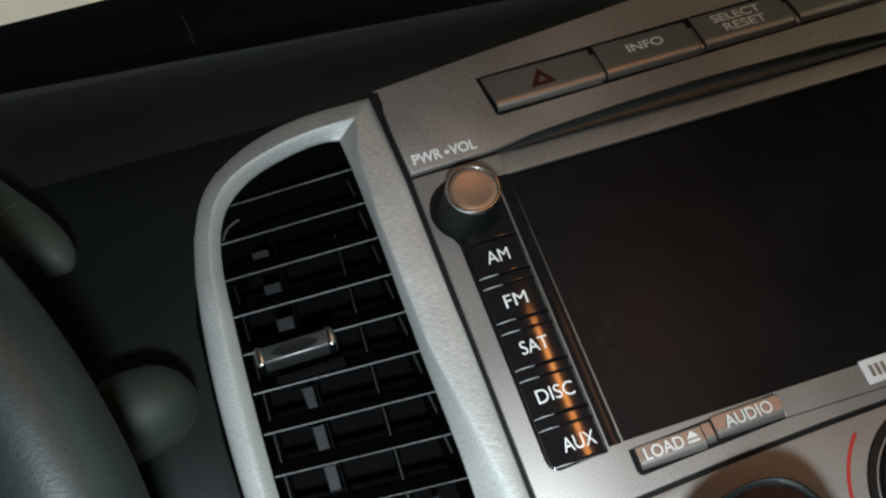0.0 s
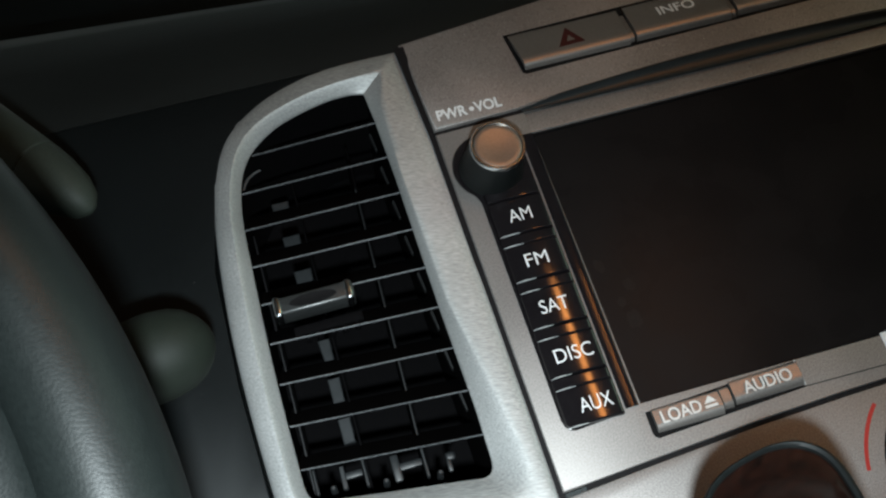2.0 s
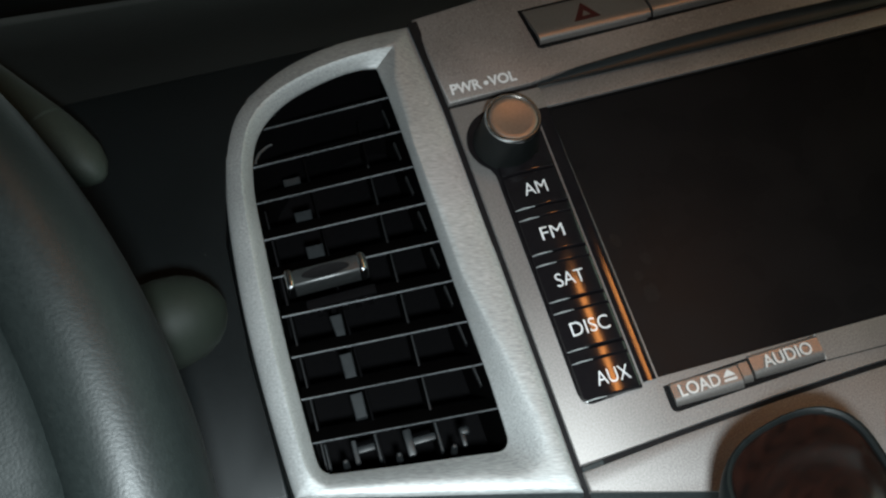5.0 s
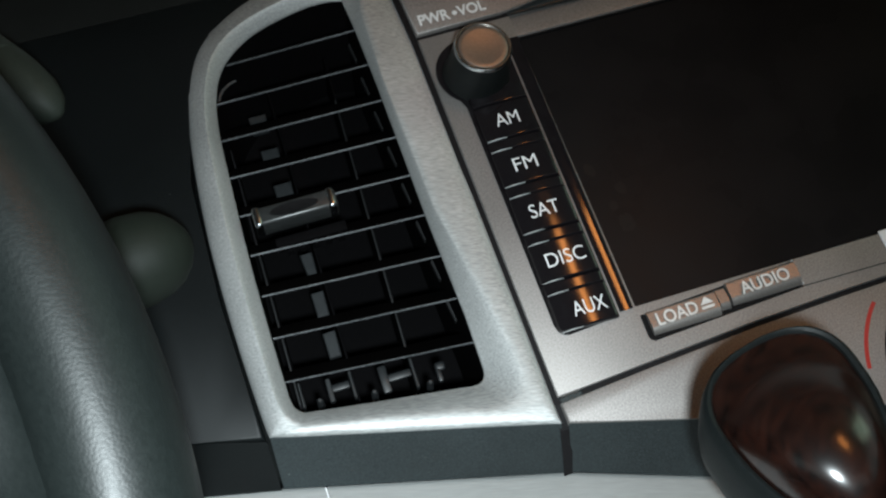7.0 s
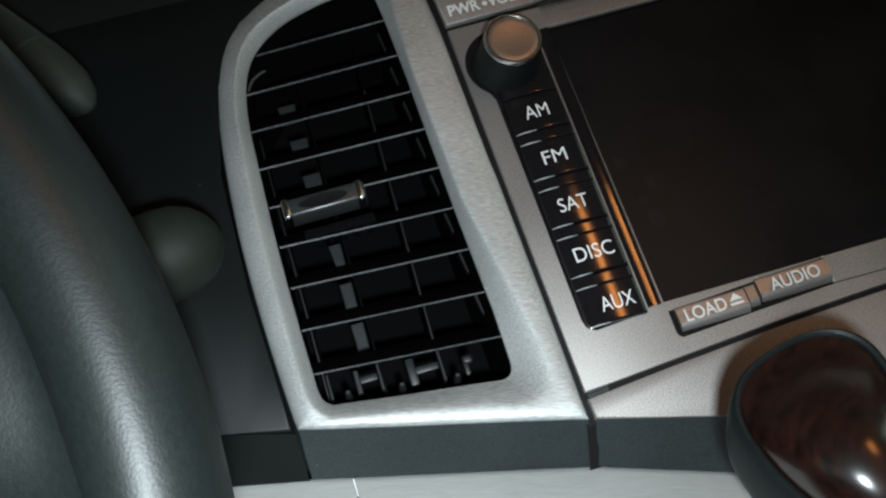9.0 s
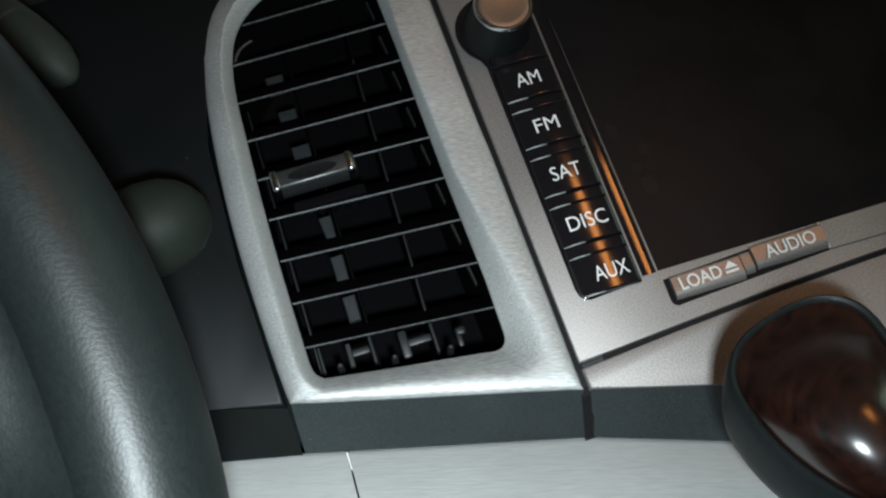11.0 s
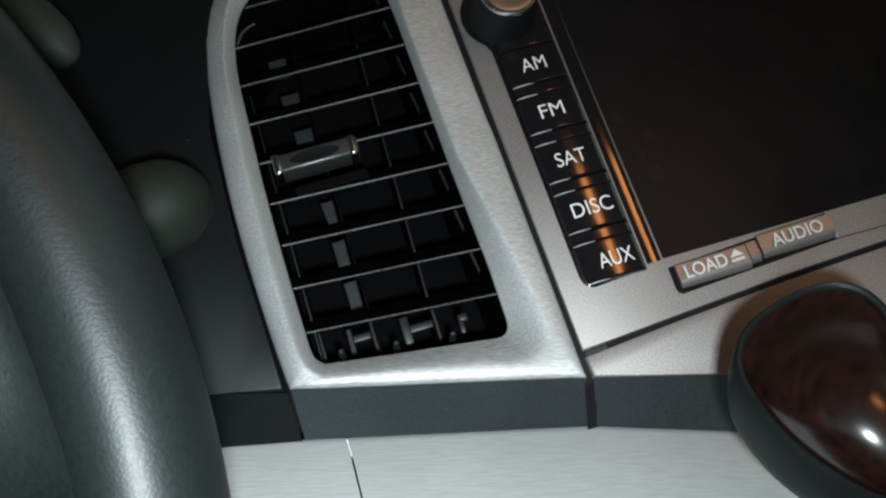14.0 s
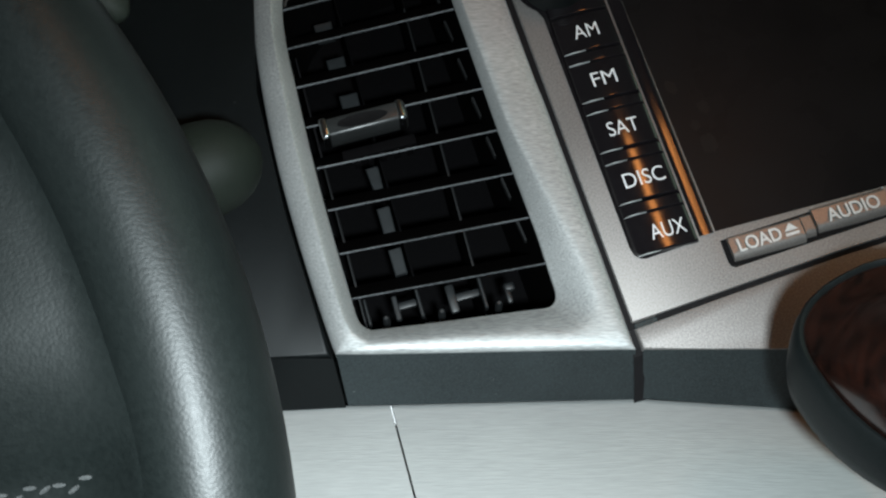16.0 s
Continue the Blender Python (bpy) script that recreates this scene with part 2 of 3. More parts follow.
def arc(cx, cz, r, a0, a1, n):
    return [(cx + r * math.cos(radians(a0 + (a1 - a0) * i / n)), cz + r * math.sin(radians(a0 + (a1 - a0) * i / n))) for i in range(n + 1)]


def rounded(x0, x1, z0, z1, r, n=4):
    return arc(x1 - r, z1 - r, r, 0, 90, n) + arc(x0 + r, z1 - r, r, 90, 180, n) + arc(x0 + r, z0 + r, r, 180, 270, n) + arc(x1 - r, z0 + r, r, 270, 360, n)


def lettering(text, x, z, y, height, parent, mat=None, width=0.0, turn=0.0, name="lettering", bold=0.012, bend=None, tilt=0.0):
    """Printed letters lying on the fascia: centre (x, z), cap height and overall width in millimetres."""
    cu = bpy.data.curves.new("text", "FONT")
    cu.body, cu.align_x, cu.align_y, cu.extrude, cu.offset = text, "CENTER", "CENTER", 0.02, bold
    tmp = new("text_tmp", cu)
    me = bpy.data.meshes.new_from_object(tmp.evaluated_get(bpy.context.evaluated_depsgraph_get()))
    bpy.data.objects.remove(tmp)
    bpy.data.curves.remove(cu)
    xs, ys = [v.co.x for v in me.vertices], [v.co.y for v in me.vertices]
    kx = ky = height / (max(ys) - min(ys))
    if width:
        kx = width / (max(xs) - min(xs))
    mx, my = (max(xs) + min(xs)) / 2, (max(ys) + min(ys)) / 2
    bm = bmesh.new()
    bm.from_mesh(me)
    bpy.data.meshes.remove(me)
    c, s = math.cos(radians(turn)), math.sin(radians(turn))
    for v in bm.verts:
        u, w = (v.co.x - mx) * kx, (v.co.y - my) * ky
        px = x + u * c - w * s
        v.co = Vector((px, (bend(px) - 0.06 if bend else y + tilt * w) - v.co.z * 1.5, z + u * s + w * c)) * MM
    return part(name, bm, mat or PRINT, parent, "white printed letters", smooth=False)


def mix(a, b, k):
    return tuple(p + (q - p) * k for p, q in zip(a, b))


def smooth_line(pts, curved, n=5):
    """Points along a closed outline; segments whose number is in curved bend (Catmull-Rom), the others run straight."""
    out = []
    m = len(pts)
    for i in range(m):
        p0, p1, p2, p3 = (Vector(pts[(i + k) % m]) for k in (-1, 0, 1, 2))
        for j in range(n):
            t = j / n
            if i in curved:
                q = 0.5 * (2 * p1 + (p2 - p0) * t + (2 * p0 - 5 * p1 + 4 * p2 - p3) * t * t + (3 * p1 - p0 - 3 * p2 + p3) * t**3)
            else:
                q = p1.lerp(p2, t)
            out.append((q.x, q.y))
    return out


# ---- the vent and its surround ----
def deep(x, z, y):
    """A place of the fascia plane, carried back to depth y along the line of sight of a driver's eye."""
    k = y / 283
    return x + (x + 90) * k, z + (z + 83) * k


def vent():
    th = thing("air_vent", (-0.08, 0.03, 0.06), "tall curved air vent with silver surround and black slats", "air vent")
    outer = [(-34.6, 146.6), (-46, 146.8), (-58, 146.5), (-69, 145.2), (-82.5, 140.6), (-94, 133.3), (-101.5, 124.8), (-106.5, 112.2), (-109.2, 97.5), (-110.8, 80), (-111.7, 58),
             (-111.4, 35), (-110.4, 14), (-109.2, -2), (-108.8, -4.8), (-106, -5.6), (-103, -6.4), (-80, -12.5), (-55, -19), (-38, -23.5), (-30.9, -25.4), (-31.0, 5), (-31.4, 50), (-32.3, 108), (-33.5, 130)]
    mid = [(-41.3, 139.7), (-50, 139.2), (-60, 138.5), (-70.5, 136.7), (-82, 133.0), (-90.5, 128.2), (-96.5, 121.6), (-100.6, 112), (-103.4, 99), (-104.8, 80), (-105.6, 56),
           (-105.4, 32), (-104.8, 11), (-104.3, 4.0), (-103.0, -0.6), (-100.4, -3.6), (-96.5, -5.2), (-75, -9.4), (-55, -14.2), (-43, -16.4), (-37.0, -9.5), (-38.8, 14), (-44.3, 48), (-46, 98), (-45.2, 126)]
    inner = [(-49.6, 134.4), (-54, 135.4), (-61, 135.2), (-70.5, 133.4), (-81.3, 129.8), (-89.4, 124.5), (-94.8, 118.3), (-98.3, 110), (-100.4, 97.4), (-101.1, 80), (-101.7, 54),
             (-101.6, 30), (-101.1, 10), (-100.9, 5.6), (-100.2, 2.6), (-98.4, 0.7), (-95.5, -0.1), (-75, -3.2), (-50.2, -6.7), (-47.3, -5.7), (-45.8, -2.6), (-45.8, 14), (-47.1, 48), (-48, 98), (-48.8, 122)]
    bend = set(range(1, 13))
    o, m, i = (smooth_line(p, bend | ({13, 14, 15} if p is inner else {13, 14, 15, 18, 19, 20} if p is mid else set())) for p in (outer, mid, inner))
    # the lower corner of the opening is rounded
    for j in range(11):
        k = j / 10
        i[90 + j] = mix(mix((-50.8, -6.7), (-45.9, -7.4), k), mix((-45.9, -7.4), (-45.8, -2.0), k), k)
    # the chamfer is shallower along the top
    sink = [float(np.interp(j / 5, (0, 6, 10, 20, 23, 25), (0.8, 0.8, 1, 1, 0.7, 0.8))) for j in range(len(i))]
    # the band rolls away along the top
    roll = [float(np.interp(j / 5, (0, 8, 13, 16, 22, 25), (1, 1, 0.75, 0, 0, 1))) for j in range(len(i))]
    rows = []
    for a, b, k, y in ((o, m, 0, 10), (o, m, 0, 1.9), (o, m, 0.05, 1.25), (o, m, 0.13, 0.84), (o, m, 0.24, 0.5), (o, m, 0.4, 0.2), (o, m, 0.6, 0.04), (o, m, 0.85, 0.0), (m, i, 0.0, 0.1), (m, i, 0.1, 0.35), (m, i, 0.22, 0.8), (m, i, 0.36, 1.45), (m, i, 0.52, 2.3), (m, i, 0.7, 3.3), (m, i, 0.88, 4.5), (m, i, 1.0, 5.2), (m, i, 1.02, 6.0)):
        rows.append([Vector((x, y * f if b is i else y + 2.6 * g * (1 - k), z)) * MM for (x, z), f, g in zip((deep(*mix(p, q, k), 0 if b is i else 2.6 * g * (1 - k)) for p, q, g in zip(a, b, roll)), sink, roll)])
    part("surround", loft(rows), SILVER, th, "silver metallic painted plastic surround")
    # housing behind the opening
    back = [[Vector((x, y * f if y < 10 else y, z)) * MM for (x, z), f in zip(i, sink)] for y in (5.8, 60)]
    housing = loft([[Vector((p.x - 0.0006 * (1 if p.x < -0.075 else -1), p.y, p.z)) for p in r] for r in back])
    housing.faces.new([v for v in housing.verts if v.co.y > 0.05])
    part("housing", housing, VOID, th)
    # nine slats
    for k in range(9):
        zr, zl = 4.3 + 14.28 * k, 9.0 + 13.55 * k
        rise = (zl + 83) / 283 + 0.2
        xl = -100.8 if k < 7 else (-99.4 if k == 7 else -95.8)
        xr = -46.6 - 0.35 * k
        (xl, zl), (xr, zr) = deep(xl, zl, 6.6), deep(xr, zr, 6.6)
        bm = bmesh.new()
        far = 24 if k < 7 else 11
        prof = [(7.2, 0.34), (7.2, -0.32), (far, -0.7 + rise * (far - 7.2)), (far, 0.6 + rise * (far - 7.2))]
        a = [bm.verts.new((xl * MM, y * MM, (zl + dz) * MM)) for y, dz in prof]
        b = [bm.verts.new((xr * MM, y * MM, (zr + dz) * MM)) for y, dz in prof]
        bm.faces.new(a)
        bm.faces.new(b[::-1])
        for j in range(4):
            bm.faces.new((a[j], b[j], b[(j + 1) % 4], a[(j + 1) % 4]))
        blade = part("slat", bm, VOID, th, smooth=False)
        # lighter lip: the light on the slat's front edge is in its colour
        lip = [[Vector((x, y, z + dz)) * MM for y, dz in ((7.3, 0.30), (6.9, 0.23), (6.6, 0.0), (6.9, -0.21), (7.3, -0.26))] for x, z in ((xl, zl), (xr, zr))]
        part("slat_edge", loft(lip, closed=False), SLATLIT, blade, "grey front edge with its light painted in")
    # upright vanes behind the slats
    for x, ztop in ((-99.0, 100), (-81.8, 118), (-64.2, 126)):
        lean = 0.0 if x < -70 else 0.035
        bm = box(-0.35, 0.35, 22, 46, 2, ztop, 0.2, 1)
        for v in bm.verts:
            v.co.x += (x + lean * v.co.z * 1000) * MM
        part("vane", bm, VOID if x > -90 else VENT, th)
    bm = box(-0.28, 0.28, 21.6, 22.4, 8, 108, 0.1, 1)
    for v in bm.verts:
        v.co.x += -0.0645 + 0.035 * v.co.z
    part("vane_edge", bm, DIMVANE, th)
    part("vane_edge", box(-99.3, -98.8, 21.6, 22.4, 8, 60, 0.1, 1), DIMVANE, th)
    for k in range(7):
        z = 24.5 + 13.95 * k
        if k == 3:
            continue
        x = -84.9 - 0.9 * max(0, k - 3)
        wide, tall = (2.0, 4.2) if k < 3 else (3.0, 3.3)
        foot = 0.62 if k == 2 else 0.95
        bm = prism([(x - wide, z + tall), (x - wide * foot, z - tall), (x + wide * 0.9, z - tall), (x + wide, z + tall)], 24, 26, 0.3, 1)
        part("linkage", bm, LINK, th, "grey plastic linkage tab")
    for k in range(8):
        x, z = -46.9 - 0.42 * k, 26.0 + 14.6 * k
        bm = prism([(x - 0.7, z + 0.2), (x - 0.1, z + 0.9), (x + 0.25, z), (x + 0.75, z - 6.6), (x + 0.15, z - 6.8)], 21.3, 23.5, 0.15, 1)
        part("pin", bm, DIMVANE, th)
    # frame clips along the bottom
    part("clip", join(box(-90.2, -88.6, 14, 16, 3.6, 11, 0.3, 1), box(-89, -83.4, 14.4, 16, 6.6, 8.8, 0.5, 2), box(-83.2, -82.2, 13, 16, 2.5, 11, 0.3, 1)), CLIPM, th, "grey plastic clip")
    part("clip", join(box(-74.6, -72.0, 14, 16, 1.5, 10, 0.6, 2), box(-72.4, -65.2, 14.4, 16, 4.6, 6.9, 0.5, 2), box(-65.0, -64.0, 13, 16, 0, 9.5, 0.3, 1)), CLIPM, th, "grey plastic clip")
    part("clip", join(box(-58.2, -54.9, 14, 16, 3.4, 6.2, 0.9, 3), box(-58.2, -56.6, 14, 16, 0.0, 4.4, 0.6, 2)), CLIPM, th, "grey plastic clip")
    part("clip", box(-98.2, -97.3, 13, 16, 4, 12, 0.3, 1), CLIPM, th, "grey plastic clip")
    for x, z in ((-93.0, 5.0), (-77.2, 2.7), (-60.8, 0.6)):
        part("pin", lathe((x, 14, z), (0, -1, 0), [(-6, 1.1), (0, 1.0), (0.7, 0.5)], 14), CLIPM, th)
    # adjuster tab on the middle slat
    tz, slope = 61.8, -0.010
    bm = box(-97, -71.5, 0.9, 9, tz - 3.0, tz + 3.0, 1.0, 3)
    tab = part("adjuster_tab", bm, TABM, th, "dark chromed adjuster tab")
    # raised dark oval paints the shade of a recess; nothing is hollowed out
    dish = lathe((-84.6, 0.92, tz), (0, -1, 0), [(0, 7.6), (0.2, 7.35), (0.16, 6.4), (0.1, 3.5), (0.08, 0.6)], 40)
    for v in dish.verts:
        v.co.z = tz * MM + (v.co.z - tz * MM) * 0.26
    part("recess", dish, RECESS, tab)
    for x in (-96.0, -73.2):
        part("end_cap", box(x - 1.3, x + 1.3, 0.5, 8.5, tz - 3.5, tz + 3.5, 1.1, 4), ENDCAP, tab, "bright chrome end")
    part("tab_bracket", join(box(-93, -70.5, 9, 13, tz - 8, tz - 4.6, 0.6, 2), *[box(-90 + 4 * j, -88.2 + 4 * j, 8.4, 12, tz - 10.2, tz - 8.2, 0.3, 1) for j in range(5)]), VOID, th)
    wire = [(-98.6, 110.5), (-97.6, 113.5), (-95.8, 116.0), (-93.2, 117.6), (-91.2, 118.2)]
    rings = [[Vector((x + 0.45 * math.cos(a), 11 + 0.45 * math.sin(a), z - 0.3 * math.cos(a))) * MM for a in (math.pi * 2 * i / 8 for i in range(8))] for x, z in wire]
    part("corner_lever", loft(rings, True, True), VANE, th)
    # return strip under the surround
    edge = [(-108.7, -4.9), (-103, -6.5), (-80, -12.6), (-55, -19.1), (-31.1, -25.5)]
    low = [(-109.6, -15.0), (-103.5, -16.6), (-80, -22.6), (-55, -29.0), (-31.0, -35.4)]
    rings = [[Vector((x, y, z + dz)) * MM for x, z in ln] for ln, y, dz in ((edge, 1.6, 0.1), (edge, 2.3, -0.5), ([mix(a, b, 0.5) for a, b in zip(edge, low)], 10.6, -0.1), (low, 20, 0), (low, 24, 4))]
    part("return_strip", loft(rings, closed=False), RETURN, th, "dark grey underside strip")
    return th


vent()


# ---- the radio and its buttons ----
def satin_button(name, x0, x1, z0, z1, parent, y=-1.6, label="", skew=0.0, flat=False, yaw=0.0):
    """A wide key with a rounded crown and a lower lip."""
    prof = []
    h = z1 - z0
    shape = ((0.0, 1.9), (0.03, 1.2), (0.09, 0.75), (0.17, 0.36), (0.25, 0.1), (0.3, 0.04), (0.36, 0.04), (0.6, 0.14), (0.88, 0.246), (0.92, 0.26), (0.97, 0.5), (1.0, 1.6)) if flat else ((0.0, 2.6), (0.02, 1.2), (0.06, 0.45), (0.12, 0.08), (0.2, 0.05), (0.3, 0.35), (0.9, 2.32), (0.97, 2.6), (1.0, 3.2))
    for k, d in shape:
        prof.append((y + d, z0 + h * k))
    xs = [(x0, 1.4), (x0 + 0.03, 0), (x0 + 0.7, 0), (x1 - 0.7, 0), (x1 - 0.03, 0), (x1, 1.4)]
    rings = [[Vector((x + skew * (1 - (pz - z0) / h) * (1 if x < (x0 + x1) / 2 else 0), py + d - yaw * (x - (x0 + x1) / 2), pz)) * MM for py, pz in prof] for x, d in xs]
    return part(name, loft(rings, closed=False), SATIN, parent, label)


def radio():
    th = thing("car_radio", (0.08, 0.02, 0.05), "car radio with dark screen, side keys and volume knob", "car radio")
    part("bezel", prism([(-29.6, -18.3), (-2, -16.5), (31, -14.4), (61, -13.2), (85, -12.8), (200, -14), (200, -0.3), (0.6, -0.3), (0.6, 100.2), (0.8, 108.7), (-31.0, 108.3)], 0, 12, 0.5), WARMLIT, th, "silver painted plastic bezel, warm light in its tint")
    part("bezel_top", loft([[Vector((x, y, z)) * MM for y, z in ((12, 100.3), (1.0, 100.3), (0.4, 100.5), (0.3, 101.0), (3.2, 110), (12, 110))] for x in (0.3, 168)], True, True), WARMLIT, th, "silver painted plastic bezel, warm light in its tint")
    part("screen", box(0.2, 168, 2.0, 6, -0.6, 100.6, 0), GLASS, th, "switched-off black glass screen", smooth=False)
    rows = [[Vector((x, y, z)) * MM for x, y in ((-3.7, 0.4), (-3.6, -0.45), (-3.5, -0.62), (-3.35, -0.7), (-3.1, -0.722), (-2.0, -0.712), (-1.0, -0.698), (-0.3, -0.686), (-0.18, -0.76), (-0.04, -0.8), (0.12, -0.8), (0.26, -0.74), (0.45, -0.6), (0.6, 0.4))] for z in (-0.2, 99.6)]
    part("screen_edge", loft(rows, closed=False), GLOSS, th, "glossy black edge trim")
    part("screen_edge", box(0.6, 1.1, 0.6, 2.2, 0, 100, 0.15, 1), GLOSS, th, "glossy black edge trim")
    part("screen_edge", box(0.6, 167, 0.9, 2.2, -0.5, 0.5, 0.2, 1), GLOSS, th, "glossy black edge trim")
    part("screen_edge", box(0.6, 167, 1.2, 2.2, 99.7, 100.5, 0), RECESS, th, "glossy black edge trim")
    # black strip added for the shade in the gap beside the vent
    part("gasket", prism([(-31.6, -20), (-28.6, -20), (-30.0, 109), (-31.5, 148), (-34.8, 148), (-32.9, 109)], 1.3, 4, 0), VENT, th, "black strip standing in for gap shade", smooth=False)
    # finger marks on the glass
    rng = random.Random(4)
    for mx, mz, size in ((5.6, 47.2, 2.0), (9.8, 27.0, 2.6), (8.2, 33.5, 1.6), (12.4, 38.6, 1.9)):
        bm = bmesh.new()
        ring = [bm.verts.new(((mx + size * k * math.cos(a)) * MM, 0.00196, (mz + size * 1.25 * k * math.sin(a)) * MM)) for a, k in ((math.pi * i / 10, rng.uniform(0.75, 1.1)) for i in range(20))]
        bm.faces.new(ring)
        part("finger_mark", bm, SMEAR, th, "greasy finger mark", smooth=False)
    # side key plate with the round seat of the knob
    seat = arc(-17.0, 91.5, 12.6, 20, 232, 24)
    plate = [(-4.2, 97)] + seat + [(-23.6, 78.5), (-23.4, 2.0), (-22.9, -0.2), (-21.6, -1.7), (-20.0, -2.2), (-4.2, -1.2)]
    part("key_plate", prism(plate, -0.5, 0.2, 0.4), GLOSS, th, "glossy black plate")
    names = ("AM", "FM", "SAT", "DISC", "AUX")

    def crown(x):
        """The crown of the side keys: rounder towards the driver."""
        return -2.3 + (x + 15.5) ** 2 / (110 if x < -15.5 else 150)

    lift = [(-23.2, 0.6), (-23.0, -0.3)] + [(x, crown(x)) for x in (-22.4, -21, -19.5, -18, -16.5, -15, -13.5, -12, -10.5, -9.5, -8, -6.5, -5.4)] + [(-4.8, -1.35), (-4.5, -0.6), (-4.3, 0.6)]

    def key(z0, z1, drop=0.0, r=0.55, corner=0.0):
        rows = []
        edge = [(r * (1 - math.cos(radians(a))), r * (1 - math.sin(radians(a)))) for a in (0, 15, 30, 45, 60, 75, 90)]
        side = [(z0, r + 1.0)] + [(z0 + dz, dy) for dz, dy in edge]
        side += [(z0 + dz, 0.0) for dz in ((0.9, 1.3, 1.8, 2.4, 3.0) if corner else (r + 0.05,))] + [(z1 - r - 0.05, 0.0)]
        side += [(z1 - dz, dy) for dz, dy in reversed(edge)] + [(z1, r + 1.0)]
        for z, d in side:
            k = max(0.0, 1 - (z - z0) / corner) if corner else 0.0
            cut = corner * (1 - math.sqrt(max(0.0, 1 - k * k)))
            rows.append([Vector((max(x, -23.2 + cut + 0.02 * i), y + d + drop, z)) * MM for i, (x, y) in enumerate(lift)])
        return loft(rows, closed=False)

    for k, name in enumerate(names):
        zc = 70.2 - 16.55 * k
        lo = zc - 6.4 if k < 4 else -1.6
        kb = part("key", key(lo, zc + 6.1, corner=3.0 if k == 4 else 0.0), GLOSS, th, "glossy black key")
        lettering(name, (-13.7, -13.6, -13.5, -13.0, -11.9)[k], zc, -2.4, 4.5, kb, bend=crown, bold=-0.004, width=(7.6, 7.4, 9.2, 12.0, 10.2)[k])
        # pale strips paint the white glints along the key edges
        for zw in ((lo, zc - 10.35) if k < 4 else (lo,)):
            wear = [[Vector((x, crown(x) + dy, zw + dz * f)) * MM for dy, dz in ((0.4, -0.02), (0.1, 0.04), (0.0, 0.2), (0.08, 0.28))] for x, f in ((-22.3, 0.15), (-21, 0.7), (-19.5, 1.0), (-18, 0.75), (-16.8, 0.4), (-15.8, 0.1))]
            part("worn_edge", loft(wear, closed=False), PALEEDGE, kb, "pale strip painted as a key edge glint")
        if k < 4:
            part("key_spacer", key(zc - 10.35, zc - 6.7, 0.25), GLOSS, th)
    part("key_spacer", key(76.9, 83, 0.3), GLOSS, th)
    # knob
    foot, lean = Vector((-16.9, -0.4, 90)), Vector((0.085, -1, -0.035)).normalized()
    kn = part("volume_knob", lathe(foot, lean, [(0, 11.0), (0.8, 10.7), (3.0, 10.0), (13.0, 9.2), (13.9, 9.0)], 56), RUBBER, th, "dark grey ribbed volume knob")
    part("knob_ring", lathe(foot + lean * 14.2, lean, [(-0.5, 9.05), (0.6, 9.0), (1.0, 8.7), (1.0, 8.2), (0.5, 8.0), (0.0, 7.8)], 56, False), CHROME, kn, "chrome ring")
    part("knob_cap", lathe(foot + lean * 14.4, lean, [(-0.4, 7.85), (0.4, 7.75), (0.55, 7.4), (0.42, 6.0), (0.25, 4.0), (0.14, 2.0), (0.1, 0.2)], 48), CAP, kn, "dished satin knob cap")
    # load and audio keys under the screen
    part("key_recess", prism([(1.3, -9.4), (1.7, -10.6), (2.8, -11.3), (50.7, -8.9), (51.4, -0.3), (1.4, -2.8)], -0.15, 0.5, 0.1, 1), RECESS, th, "dark recess")
    lk = satin_button("load_key", 3.0, 24.0, -9.9, -2.6, th, y=-1.9, flat=True, yaw=0.03)
    lettering("LOAD", 11.3, -5.9, -2.1, 3.9, lk, mat=DULL, width=12.6, turn=1.5)
    bm = bmesh.new()
    for pts in ([(18.6, -5.9), (22.6, -5.8), (20.6, -3.6)], [(18.6, -7.3), (22.6, -7.2), (22.6, -6.4), (18.6, -6.5)]):
        bm.faces.new([bm.verts.new((x * MM, -0.0023, z * MM)) for x, z in pts])
    part("eject_mark", bm, DULL, lk, "white printed eject symbol", smooth=False)
    satin_button("key_divider", 24.6, 27.6, -8.9, -2.2, th, -1.5, flat=True)
    ak = satin_button("audio_key", 28.4, 50.2, -8.4, -1.0, th, y=-2.1, flat=True, yaw=0.05)
    lettering("AUDIO", 39.4, -4.4, -2.65, 3.9, ak, mat=DULL, width=15.6, turn=1.5)
    part("key_end", box(50.4, 50.9, -1.0, 0.6, -8.3, -0.2, 0.15, 1), PALEEDGE, th, "pale end edge")
    # raised dark line paints the shade along the bezel's step
    part("bezel_groove", prism([(50.9, -8.9), (80, -9.5), (200, -10.4), (200, -10.0), (80, -9.1), (50.9, -8.5)], -0.02, 0.5, 0), RETURN, th, "thin dark line painting the shade of a step", smooth=False)
    # small white badge with unreadable marks
    bd = part("badge", box(79.8, 90.5, -0.5, 0.3, -7.4, 0.6, 0.3, 1), PRINT, th, "small white badge with plain bars")
    part("badge_mark", join(*[box(82 + 2.0 * j, 83.2 + 2.0 * j, -0.7, -0.4, -5.4, -1.6, 0, 1) for j in range(3)]), SATIN, bd, smooth=False)
    # upper bezel, overhanging the screen
    top = [(-31.0, 109.5), (-0.5, 110.3), (8, 111.2), (20, 112.5), (50, 114.2), (92, 115.0), (130, 114.5), (171, 111.6), (200, 110)]
    up = [(200, 149), (150, 155), (120, 157.6), (82, 158), (52.6, 155.1), (6.6, 151.1), (-33.3, 147.7)]
